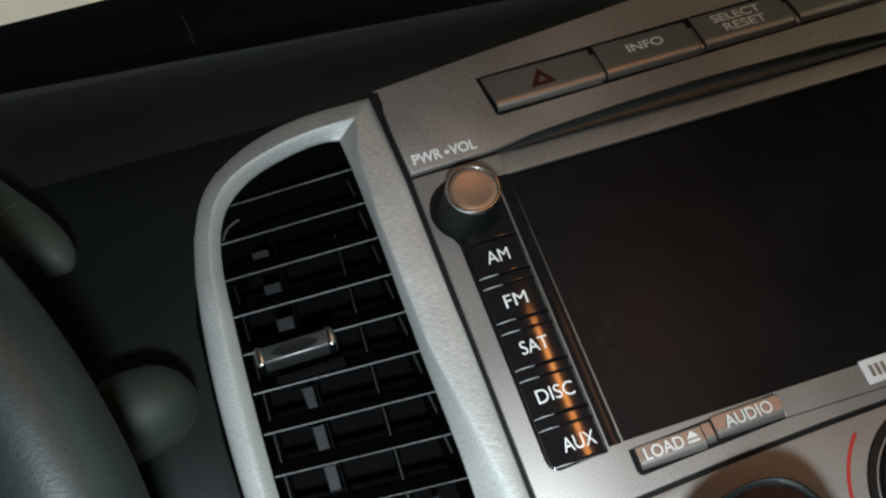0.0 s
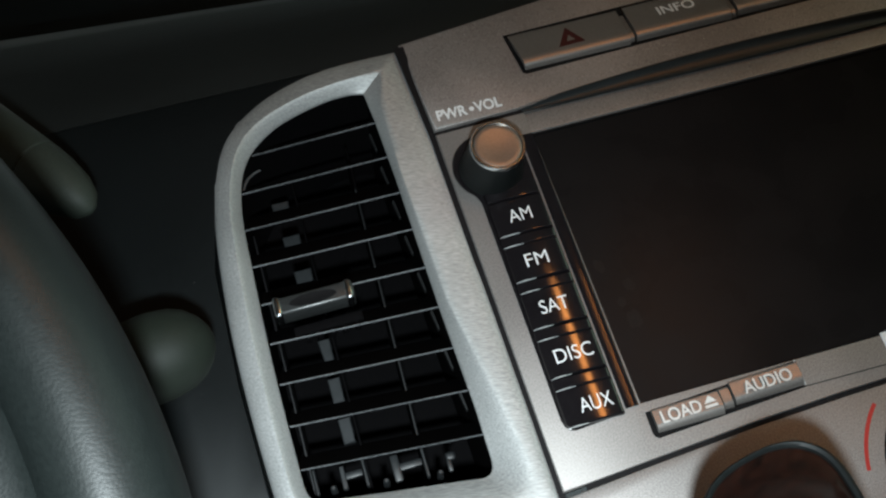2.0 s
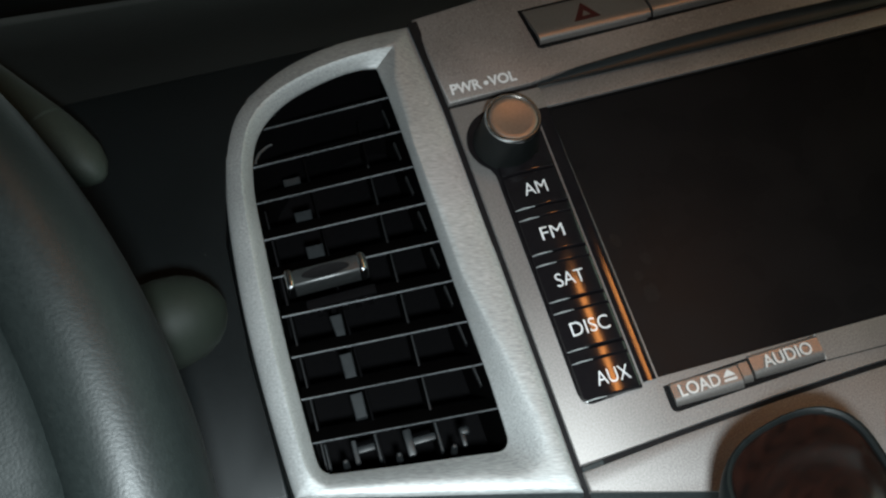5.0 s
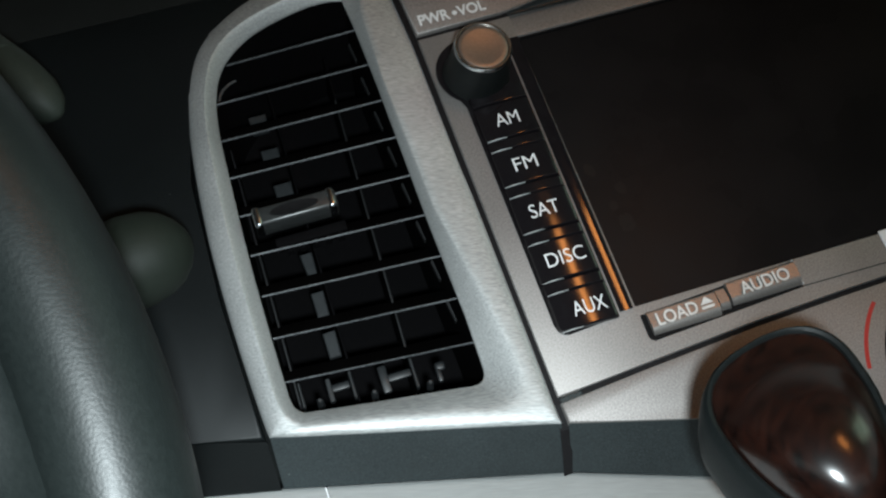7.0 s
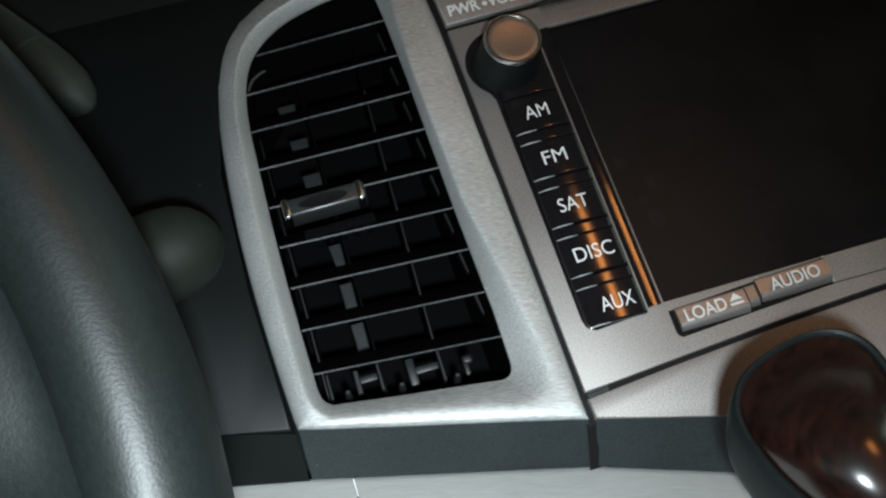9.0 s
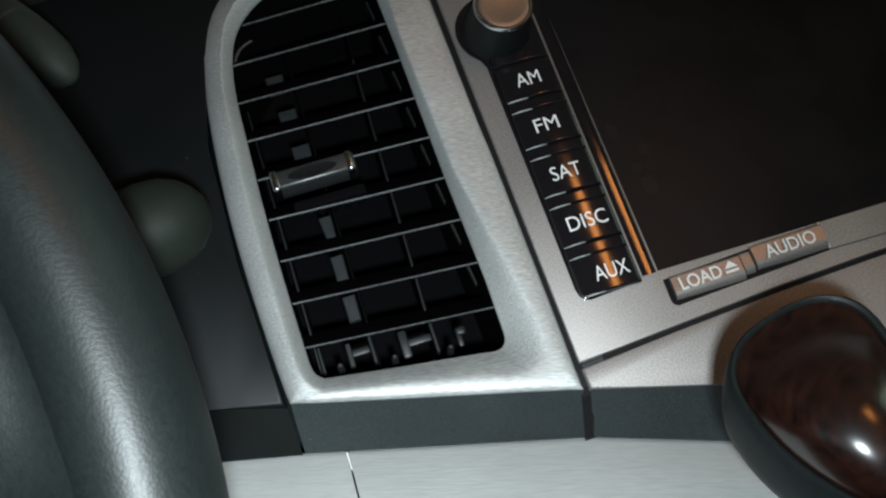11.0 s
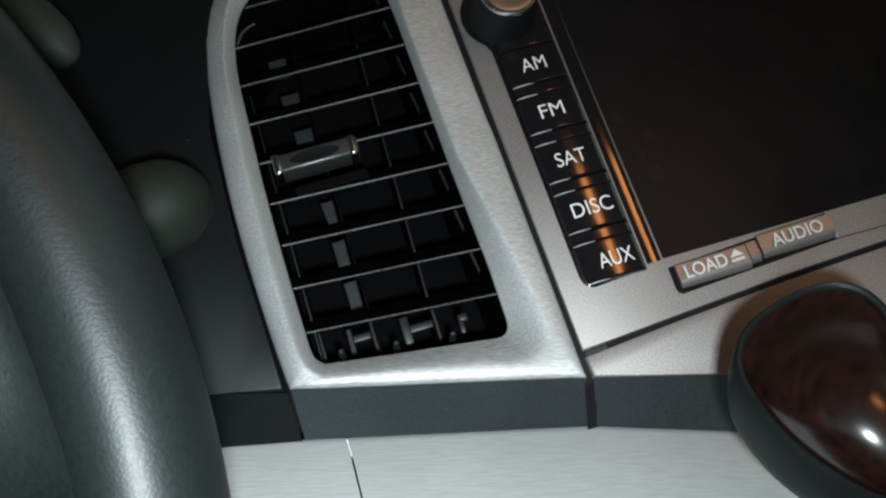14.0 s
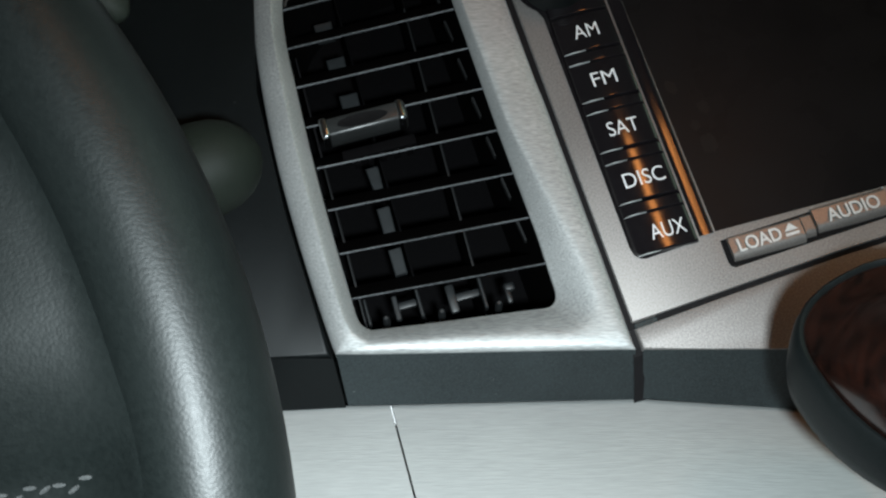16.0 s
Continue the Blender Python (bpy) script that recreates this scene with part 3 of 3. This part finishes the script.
    hood = part("upper_bezel", prism(top + up, -1.0, 12, 1.1, 3), WARMLIT, th, "silver painted upper bezel, warm light in its tint")
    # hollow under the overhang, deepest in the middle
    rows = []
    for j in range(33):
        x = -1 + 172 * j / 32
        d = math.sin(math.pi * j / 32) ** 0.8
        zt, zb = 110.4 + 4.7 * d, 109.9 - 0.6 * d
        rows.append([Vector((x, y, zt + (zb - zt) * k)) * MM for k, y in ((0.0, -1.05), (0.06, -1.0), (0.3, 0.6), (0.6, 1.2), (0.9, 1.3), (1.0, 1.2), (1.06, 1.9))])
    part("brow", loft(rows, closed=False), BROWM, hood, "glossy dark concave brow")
    # another black strip: shade of the joint under the upper bezel
    part("joint_gasket", prism([(-31.0, 107.8), (0.3, 108.2), (0.3, 110.8), (-31.0, 110.2)], 0.7, 3, 0), VENT, hood, "black strip standing in for gap shade", smooth=False)
    part("row_recess", prism([(3.2, 140.8), (5.2, 123.6), (6.4, 122.8), (164, 126.0), (165, 143.4)], -1.3, 0, 0.2, 1), RECESS, hood, "dark recess")
    hz = satin_button("hazard_key", 4.6, 45.6, 124.2, 140.3, hood, -4.0, "satin hazard key", 1.6)
    tri = [[(20.0, 128.6), (30.0, 128.9), (25.4, 137.6)], [(23.6, 130.6), (26.8, 130.7), (25.2, 133.6)]]
    bm = bmesh.new()
    o, n = ([bm.verts.new((x * MM, (-4.02 + 0.204 * (z - 127.4)) * MM, z * MM)) for x, z in p] for p in tri)
    for j in range(3):
        bm.faces.new((o[j], o[(j + 1) % 3], n[(j + 1) % 3], n[j]))
    part("hazard_mark", bm, DIMRED, hz, "red printed triangle", smooth=False)
    for name, words, x0, x1, dz in (("info_key", ((" INFO ", 66.4, 134.6, 14.0),), 48.0, 84.2, 0.6), ("select_key", (("SELECT", 104.0, 137.4, 19.5), ("RESET", 105.0, 131.9, 16.5)), 86.8, 122.6, 1.3), ("setup_key", (("SETUP", 141.5, 135.2, 16.5),), 125.2, 160.0, 1.8)):
        kb = satin_button(name, x0, x1, 124.2 + dz, 140.3 + dz, hood, -4.0)
        for w, x, z, wd in words:
            lettering(w.strip(), x, z, -4.03 + 0.204 * (z - 127.6 - dz), 4.2, kb, width=wd, tilt=0.204)
    for x in (46.7, 85.5, 123.9):
        satin_button("key_divider", x - 0.7, x + 0.7, 125, 140.8, hood, -3.2)
    lettering("PWR", -23.4, 114.6, -1.12, 4.3, hood, width=10.6, turn=-0.5, bold=0.03)
    part("print_dot", lathe((-16.4, -1.05, 114.3), (0, -1, 0), [(0, 0.9), (0.1, 0.9)], 14), PRINT, hood)
    lettering("VOL", -10.6, 114.6, -1.12, 4.3, hood, width=9.6, turn=-0.5, bold=0.03)
    # the whole upper bezel leans away towards its top
    base = root_base(hood)
    for ob in (hood, *hood.children_recursive):
        for v in ob.data.vertices:
            q = v.co + base
            back = max(0.0, q.z - 0.1115) * 0.08
            v.co += Vector(((q.x + 0.079) * back / 0.303, back, (q.z + 0.074) * back / 0.303))
    return th


radio()


# ---- the panel under the radio ----
def lower_panel():
    th = thing("climate_panel", (0.08, 0.02, -0.04), "silver climate panel, warm light in its tint, with round dial", "climate panel")
    top = [(-29.5, -20.2), (-3, -18.4), (31.6, -16.2), (61, -15.1), (85, -14.6), (200, -15.6)]
    bot = [(198, -26), (150, -42), (120, -49), (85, -53), (40, -45.5), (5.2, -35.8), (-29.2, -26.1)]
    part("panel", prism(top + bot, 0, 12, 0.6), WARMLIT, th, "silver painted plastic panel, warm light in its tint")
    # black strips in the next two joints stand in for their shade
    gap = [[Vector((x, y, z)) * MM for x in (-31.8, -27.8)] for y, z in ((1.5, -19.5), (2.2, -24.8), (3.4, -27.0), (11.6, -31.6), (20.8, -36.0))]
    part("gasket", loft(gap, closed=False), VENT, th, "black strip standing in for gap shade", smooth=False)
    part("joint_gasket", prism([(-22.6, -20.4), (-3, -19.2), (31.6, -17.0), (61, -15.8), (200, -16.5), (200, -12), (61, -12.8), (31.6, -14), (-3, -16), (-22.6, -17.5)], 1.4, 3, 0), VENT, th, "black strip standing in for gap shade", smooth=False)
    part("joint_filler", prism([(-29.2, -20.4), (-22.5, -19.9), (-22.5, -18.2), (-29.2, -18.7)], 1.0, 3, 0.2, 1), RETURN, th)
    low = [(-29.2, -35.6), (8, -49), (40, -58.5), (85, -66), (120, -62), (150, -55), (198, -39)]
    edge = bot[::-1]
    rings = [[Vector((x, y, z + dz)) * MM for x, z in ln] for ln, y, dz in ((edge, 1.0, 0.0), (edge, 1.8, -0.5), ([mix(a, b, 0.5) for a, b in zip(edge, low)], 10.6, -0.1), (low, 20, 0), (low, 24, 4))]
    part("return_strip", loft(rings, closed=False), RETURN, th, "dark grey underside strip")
    d = part("dial", lathe((92, -0.2, -46), (0, -1, 0), [(0, 27), (3, 26.5), (4, 24.5), (14, 22.5), (16, 20.5), (16.2, 2)], 56), RUBBER, th, "black rubber climate dial")
    part("dial_ring", lathe((92, 0.2, -46), (0, -1, 0), [(0, 30.5), (1.2, 30.0), (1.4, 28.0), (0, 27.4)], 64, False), RUBBER, th, "black dial surround")
    a0 = arc(92, -46, 35.1, 132, 166, 14)
    a1 = arc(92, -46, 36.3, 166, 132, 14)
    part("red_mark", prism(a0 + a1, -0.1, 0.4, 0), REDP, th, "red printed temperature arc", smooth=False)
    return th


lower_panel()


# ---- the dashboard behind and beside ----
def dashboard():
    th = thing("dashboard", (-0.2, 0.08, 0.0), "black soft-touch dashboard around the centre stack", "dashboard")
    # body: profile (y, z), swept across
    prof = [(66, -30), (64.0, -4.0), (64, 0), (64, 60), (64, 140), (3.4, 143), (3.4, 153), (5, 163), (10, 178), (19, 195), (29, 206), (38, 210.5), (60, 214), (100, 218), (320, 240), (320, -30)]

    part("dash_body", loft([[Vector((x, y, z + dz * min(1.0, max(0.0, (z - 165) / 40)))) * MM for y, z in prof] for x, dz in ((-1000, 12), (-200, 11.5), (-100, 2.5), (40, -10.5), (1100, -10.5))], True, True), DASHLIT, th)
    # raised cowl under the windscreen
    cowl = [(100, 216), (98, 304), (101, 319.5), (108, 325), (125, 325.5), (320, 320), (320, 240)]
    part("windscreen_cowl", loft([[Vector((x, y, z)) * MM for y, z in cowl] for x in (-1000, -60, 1100)], True, True), DASH, th)
    part("cowl_seam", prism([(-97.0, 312), (-96.2, 312), (-91.8, 272), (-92.6, 272)], 98.2, 101, 0), RETURN, th, "faint seam", smooth=False)
    # face beside the vent, with its own underside
    part("side_trim", prism([(-110.2, -4.6), (-124, -0.6), (-330, 40), (-330, 150), (-62, 148), (-60, 146.8), (-96, 135), (-108, 112), (-112.6, 80), (-113, 40), (-111.6, 14)], 3.0, 10, 1.4, 4), DASH, th, "black plastic side trim")
    edge = [(-330, 39), (-124, -0.8), (-110.0, -4.9)]
    low = [(-330, 30), (-131, -10.2), (-110.4, -14.9)]
    rings = [[Vector((x, y, z)) * MM for x, z in ln] for ln, y in ((edge, 4.0), (edge, 5.0), (low, 20), (low, 26))]
    part("side_underside", loft(rings, closed=False), DASH, th)
    return th


dashboard()


def lower_dash():
    th = thing("lower_dash_panel", (-0.05, 0.02, -0.08), "light grey grained plastic lower dash panel with a seam", "dash panel")

    def skin(x0, x1, name):
        line = [(-330, 26), (-131, -9.4), (-110.4, -14.0), (-98, -17.2), (-70, -24.4), (-30, -34.6), (8, -48), (40, -57.5), (85, -65), (120, -61), (200, -38)]
        xs = sorted({x0, x1, *[x for x, _ in line if x0 < x < x1]})
        zs = np.interp(xs, [p[0] for p in line], [p[1] for p in line])
        rows = []
        for d, y in ((0.0, 30), (0.0, 23.5), (0.6, 22.3), (2.0, 21.0), (40, -6), (70, -20), (70, 0)):
            rows.append([Vector((x, y, z - d)) * MM for x, z in zip(xs, zs)])
        part(name, loft(rows, closed=False), PALE, th, "light grey plastic with fine horizontal grain")

    skin(-330, -98.4, "left_section")
    skin(-97.85, 200, "centre_section")
    part("seam_clip", box(-98.3, -98.0, 19.7, 23, -23.5, -18.4, 0), PRINT, th, "pale edge in the seam", smooth=False)
    part("seam_back", box(-101, -95, 24, 27, -40, -16, 0), GLOSS, th, smooth=False)
    return th


lower_dash()


# ---- steering wheel ----
def steering_wheel():
    c, R, r = Vector((-0.294, -0.0756, -0.0228)), 0.1661, 0.0138
    size = R / 0.198
    th = thing("steering_wheel", tuple(c), "black leather-wrapped steering wheel with grey stitching", "steering wheel")
    n = Vector((-0.139, -1, -0.292)).normalized()
    ex = n.cross(Vector((0, 0, 1))).normalized() * -1
    ex = ex if ex.x > 0 else -ex
    ez = n.cross(ex) if n.cross(ex).z > 0 else -n.cross(ex)

    def at(a, rad, h):
        """A place at angle a and radius rad of the wheel, h towards the driver."""
        return c + ex * (rad * math.cos(a)) + ez * (rad * math.sin(a)) + n * h

    rings = []
    for i in range(180):
        a = 2 * math.pi * i / 180
        rings.append([at(a, R + r * math.cos(b) * 0.98, r * math.sin(b) * 1.1) for b in (2 * math.pi * j / 40 for j in range(40))])
    rings.append(rings[0])
    bm = loft(rings)
    bmesh.ops.remove_doubles(bm, verts=bm.verts, dist=1e-6)
    part("rim", bm, LEATHER, th, "black grained leather rim")
    # right spoke: a broad leather pad flowing into the rim
    def cover(a, rad):
        """Height of the spoke's leather at angle a: a plateau, a trough before the rim, a seam across."""
        rad = rad / size
        low = float(np.interp(rad, (0.150, 0.160, 0.170, 0.176, 0.180, 0.183, 0.1855, 0.188, 0.190, 0.192, 0.194), (0.0098, 0.0093, 0.0094, 0.0100, 0.0106, 0.0112, 0.0118, 0.0124, 0.0130, 0.0137, 0.0144)))
        full = float(np.interp(rad, (0.05, 0.140, 0.160, 0.170, 0.176, 0.180, 0.183, 0.1855, 0.188, 0.190, 0.192, 0.194), (0.0165, 0.0155, 0.0146, 0.0135, 0.0126, 0.0119, 0.0114, 0.0113, 0.0117, 0.0124, 0.0133, 0.0144)))
        share = float(np.interp(math.degrees(a), (-9, -4, 0, 5, 12, 20), (0.0, 0.15, 0.6, 1.0, 1.0, 0.4)))
        h = low + (full - low) * share * share * (3 - 2 * share)
        fade = 1 - min(1.0, max(0.0, (rad - 0.170) / 0.0185)) ** 2
        drop = 0.5 * max(0.0, a - radians(14)) ** 2 + 0.5 * max(0.0, radians(-16) - a) ** 2
        seam = 0.0034 * math.exp(-(((a - radians(-7.4)) / radians(2.4)) ** 2))
        return h - (drop + seam) * fade

    rows = []
    for j in range(49):
        k = 1 - (1 - j / 48) ** 1.6
        rad = 0.05 + (R - 0.004 - 0.05) * k
        row = []
        for i in range(91):
            a = radians(-44 + 86 * i / 90)
            row.append(at(a, rad, cover(a, rad)))
        rows.append(row)
    part("spoke", loft(rows, closed=False), LEATHER, th, "broad leather-covered spoke")
    # stitches along the seam of the spoke cover
    bms = []
    rng = random.Random(7)
    for i in range(17):
        rad = (0.128 + 0.003 * i) * size
        a = radians(-6.9) - 0.008 * (i % 2) + rng.uniform(-0.004, 0.004)
        p = at(a, rad, cover(a, rad) + 0.0003)
        b = bmesh.new()
        bmesh.ops.create_cube(b, size=1)
        bmesh.ops.bevel(b, geom=list(b.edges), offset=0.2, segments=2, affect="EDGES")
        m = Matrix.Translation(p) @ (ex + ez * (0.35 if i % 2 else -0.2)).to_track_quat("X", "Y").to_matrix().to_4x4() @ Matrix.Diagonal((0.0021, 0.0007, 0.0006, 1))
        bmesh.ops.transform(b, matrix=m, verts=b.verts)
        bms.append(b)
    part("stitching", join(*bms), THREAD, th, "grey thread stitches")
    part("hub", lathe(c * 1000 - n * 14, n, [(0, 60), (18, 58), (28, 48), (32, 18)], 48), LEATHER, th, "black airbag cover")
    part("column", lathe(c * 1000 - n * 150, n, [(0, 45), (140, 40)], 40), RUBBER, th)
    return th


steering_wheel()


def stalk():
    th = thing("wiper_stalk", (-0.2, -0.03, 0.04), "grey plastic wiper stalk with rounded end", "stalk")
    ax = Vector((0.93, -0.05, 0.1)).normalized()
    o = Vector((-134.5, -30, 41.5))
    part("knob", lathe(o, ax, [(-6, 9.0), (-4, 11.4), (0, 12.4), (6, 12.6), (12, 11.6), (16, 9.6), (19, 6.6), (20.8, 3.4), (21.4, 0.5)], 40), STALKM, th, "rounded grey end")
    part("lever", lathe(o - ax * 120, ax, [(0, 8), (60, 7.5), (114, 7)], 32), RUBBER, th)
    part("collar", lathe(o - ax * 7, ax, [(0, 9.6), (0.8, 10), (1.8, 9.6)], 32), CHROME, th)
    return th


stalk()


def column_shroud():
    th = thing("column_shroud", (-0.2, -0.02, 0.08), "grey plastic shroud of the steering column", "column shroud")
    ax = Vector((0.60, -0.05, -0.80)).normalized()
    o = Vector((-140.0, -30, 93)) - ax * 27
    part("shell", lathe(o, ax, [(-90, 10.5), (-20, 10), (0, 9.6), (2.5, 9.5), (3.0, 9.0)], 40), SHROUD, th)
    part("end_cap", lathe(o, ax, [(3.2, 9.0), (3.7, 9.5), (10, 9), (18, 7.6), (23, 5.4), (26, 2.6), (27, 0.4)], 40), SHROUD, th)
    return th


column_shroud()


# ---- gear knob ----
def gear_knob():
    c = Vector((0.008, -0.0504, -0.0522))
    th = thing("gear_knob", tuple(c), "gear shift knob of lacquered burl wood in black grip", "gear knob")
    right, up = Vector((0.958, 0.0, -0.287)), Vector((0.265, -0.378, 0.887))
    out = Vector((-0.14, -0.915, 0.2)).normalized()
    right = (right - out * right.dot(out)).normalized()
    up = (up - out * up.dot(out)).normalized()

    def place(u, v, w):
        return c + (right * u + up * v + out * w) * MM

    turn = radians(27.4)

    def ring(half, top, bottom, w, su=0.0, sv=0.0, n=64):
        """An egg leaning by turn: half its width, its reach above and below."""
        pts = []
        for i in range(n):
            a = 2 * math.pi * i / n
            s, k = math.sin(a), math.cos(a)
            x = half * math.copysign(abs(k) ** 0.82, k)
            z = (top if s > 0 else bottom) * math.copysign(abs(s) ** 0.82, s)
            if z < 0:
                x *= 1 - 0.458 * (z / bottom) ** 2
            x, z = x + su, z + 3 + sv
            pts.append(place(x * math.cos(turn) - z * math.sin(turn), x * math.sin(turn) + z * math.cos(turn), w))
        return pts

    part("grip", loft([ring(8, 7, 20, -34, 1, -4), ring(12, 10, 27, -24, 0, -3), ring(16, 13.5, 33.5, -13, -1.2, -2.2), ring(18.2, 15.4, 37, -6, -2.0, -2.6), ring(18.7, 16.0, 38, -1, -1.7, -2.2), ring(18.7, 16.2, 38, 3, -0.9, -1.2), ring(18.3, 16.3, 38, 6, -0.35, -0.4), ring(17.6, 16.1, 38, 8.0, 0, 0), ring(16.8, 15.6, 37.5, 8.7, 0, 0), ring(16.0, 15.0, 37, 8.3, 0, 0), ring(15.4, 14.4, 36.5, 6.8, 0, 0)], True, True), GRIP, th, "black rubbery grip")
    # lacquered dome: round about its apex, falling to the egg-shaped edge
    edge = ring(15.9, 14.9, 37, 0.0)
    apex = place(5.8, -13.6, 0)
    dome = [[p + out * 0.006 for p in edge]]
    for q in (1.0, 0.985, 0.96, 0.92, 0.87, 0.8, 0.72, 0.63, 0.54, 0.45, 0.36, 0.27, 0.18, 0.1, 0.03):
        row = []
        for p in edge:
            du, dv = ((p - apex).dot(a) * 1000 * q for a in (right, up))
            sag = du * du / 32 + dv * dv / 41
            high = 12.3 - sag / (1 + sag / 50)
            row.append(apex + (p - apex) * q + out * MM * (7.4 + 0.5 * (high + math.sqrt(high * high + 8)) * (1 - q**6) ** 0.6))
        dome.append(row)
    part("wood_inset", loft(dome, True, True), WOOD, th, "glossy dark burl wood inset")
    part("shaft", lathe(c * 1000 + Vector((18, 24, -22)), Vector((0.2, 0.2, -0.96)), [(0, 8), (60, 8), (600, 8)], 32), RUBBER, th)
    return th


gear_knob()


# ---- the closed cabin round it, unseen, its windows let ambient light in (upright, not leaned) ----
def slab(name, x0, x1, y0, y1, z0, z1, mat, label):
    bm = bmesh.new()
    bmesh.ops.create_cube(bm, size=1)
    for v in bm.verts:
        v.co = Vector(((x0 + x1) / 2 + v.co.x * (x1 - x0), (y0 + y1) / 2 + v.co.y * (y1 - y0), (z0 + z1) / 2 + v.co.z * (z1 - z0)))
    me = bpy.data.meshes.new(name)
    bm.to_mesh(me)
    bm.free()
    me.materials.append(mat)
    return tagged(new(name, me), label, name.split("_")[0], kind="structure")


WINDOW = material("window_glass", (0.9, 0.92, 0.91), (0.95, 0.97, 0.96), 0.03, 0.0, 40, (1, 1, 1), 0.0)
WINDOW.node_tree.nodes["Principled BSDF"].inputs["Transmission Weight"].default_value = 1.0
WINDOW.node_tree.nodes["Principled BSDF"].inputs["IOR"].default_value = 1.05

slab("floor", -1.0, 1.1, -1.6, 0.5, -0.05, 0.0, CARPET, "dark carpet cabin floor")
slab("ceiling", -1.05, 1.15, -1.65, 0.55, 1.3, 1.35, LINER, "grey cloth headliner")
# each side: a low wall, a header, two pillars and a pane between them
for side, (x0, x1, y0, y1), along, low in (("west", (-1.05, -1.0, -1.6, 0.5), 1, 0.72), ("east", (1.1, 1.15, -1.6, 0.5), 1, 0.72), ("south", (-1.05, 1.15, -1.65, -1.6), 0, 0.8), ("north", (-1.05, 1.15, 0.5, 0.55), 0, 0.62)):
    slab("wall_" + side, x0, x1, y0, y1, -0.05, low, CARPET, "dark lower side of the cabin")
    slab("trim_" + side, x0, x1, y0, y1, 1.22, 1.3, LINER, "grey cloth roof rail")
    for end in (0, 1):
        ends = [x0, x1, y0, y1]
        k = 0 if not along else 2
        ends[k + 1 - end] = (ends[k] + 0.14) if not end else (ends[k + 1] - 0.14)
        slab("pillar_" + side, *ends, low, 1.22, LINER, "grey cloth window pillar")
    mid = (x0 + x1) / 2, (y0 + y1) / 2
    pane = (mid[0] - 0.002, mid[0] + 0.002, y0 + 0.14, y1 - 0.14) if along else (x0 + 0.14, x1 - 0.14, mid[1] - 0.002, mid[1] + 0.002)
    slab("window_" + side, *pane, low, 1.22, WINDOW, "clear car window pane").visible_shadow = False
slab("backdrop", -1.2, -0.1, 0.75, 0.76, 0.5, 1.0, OUTGLOW, "pale wall seen through the windscreen")
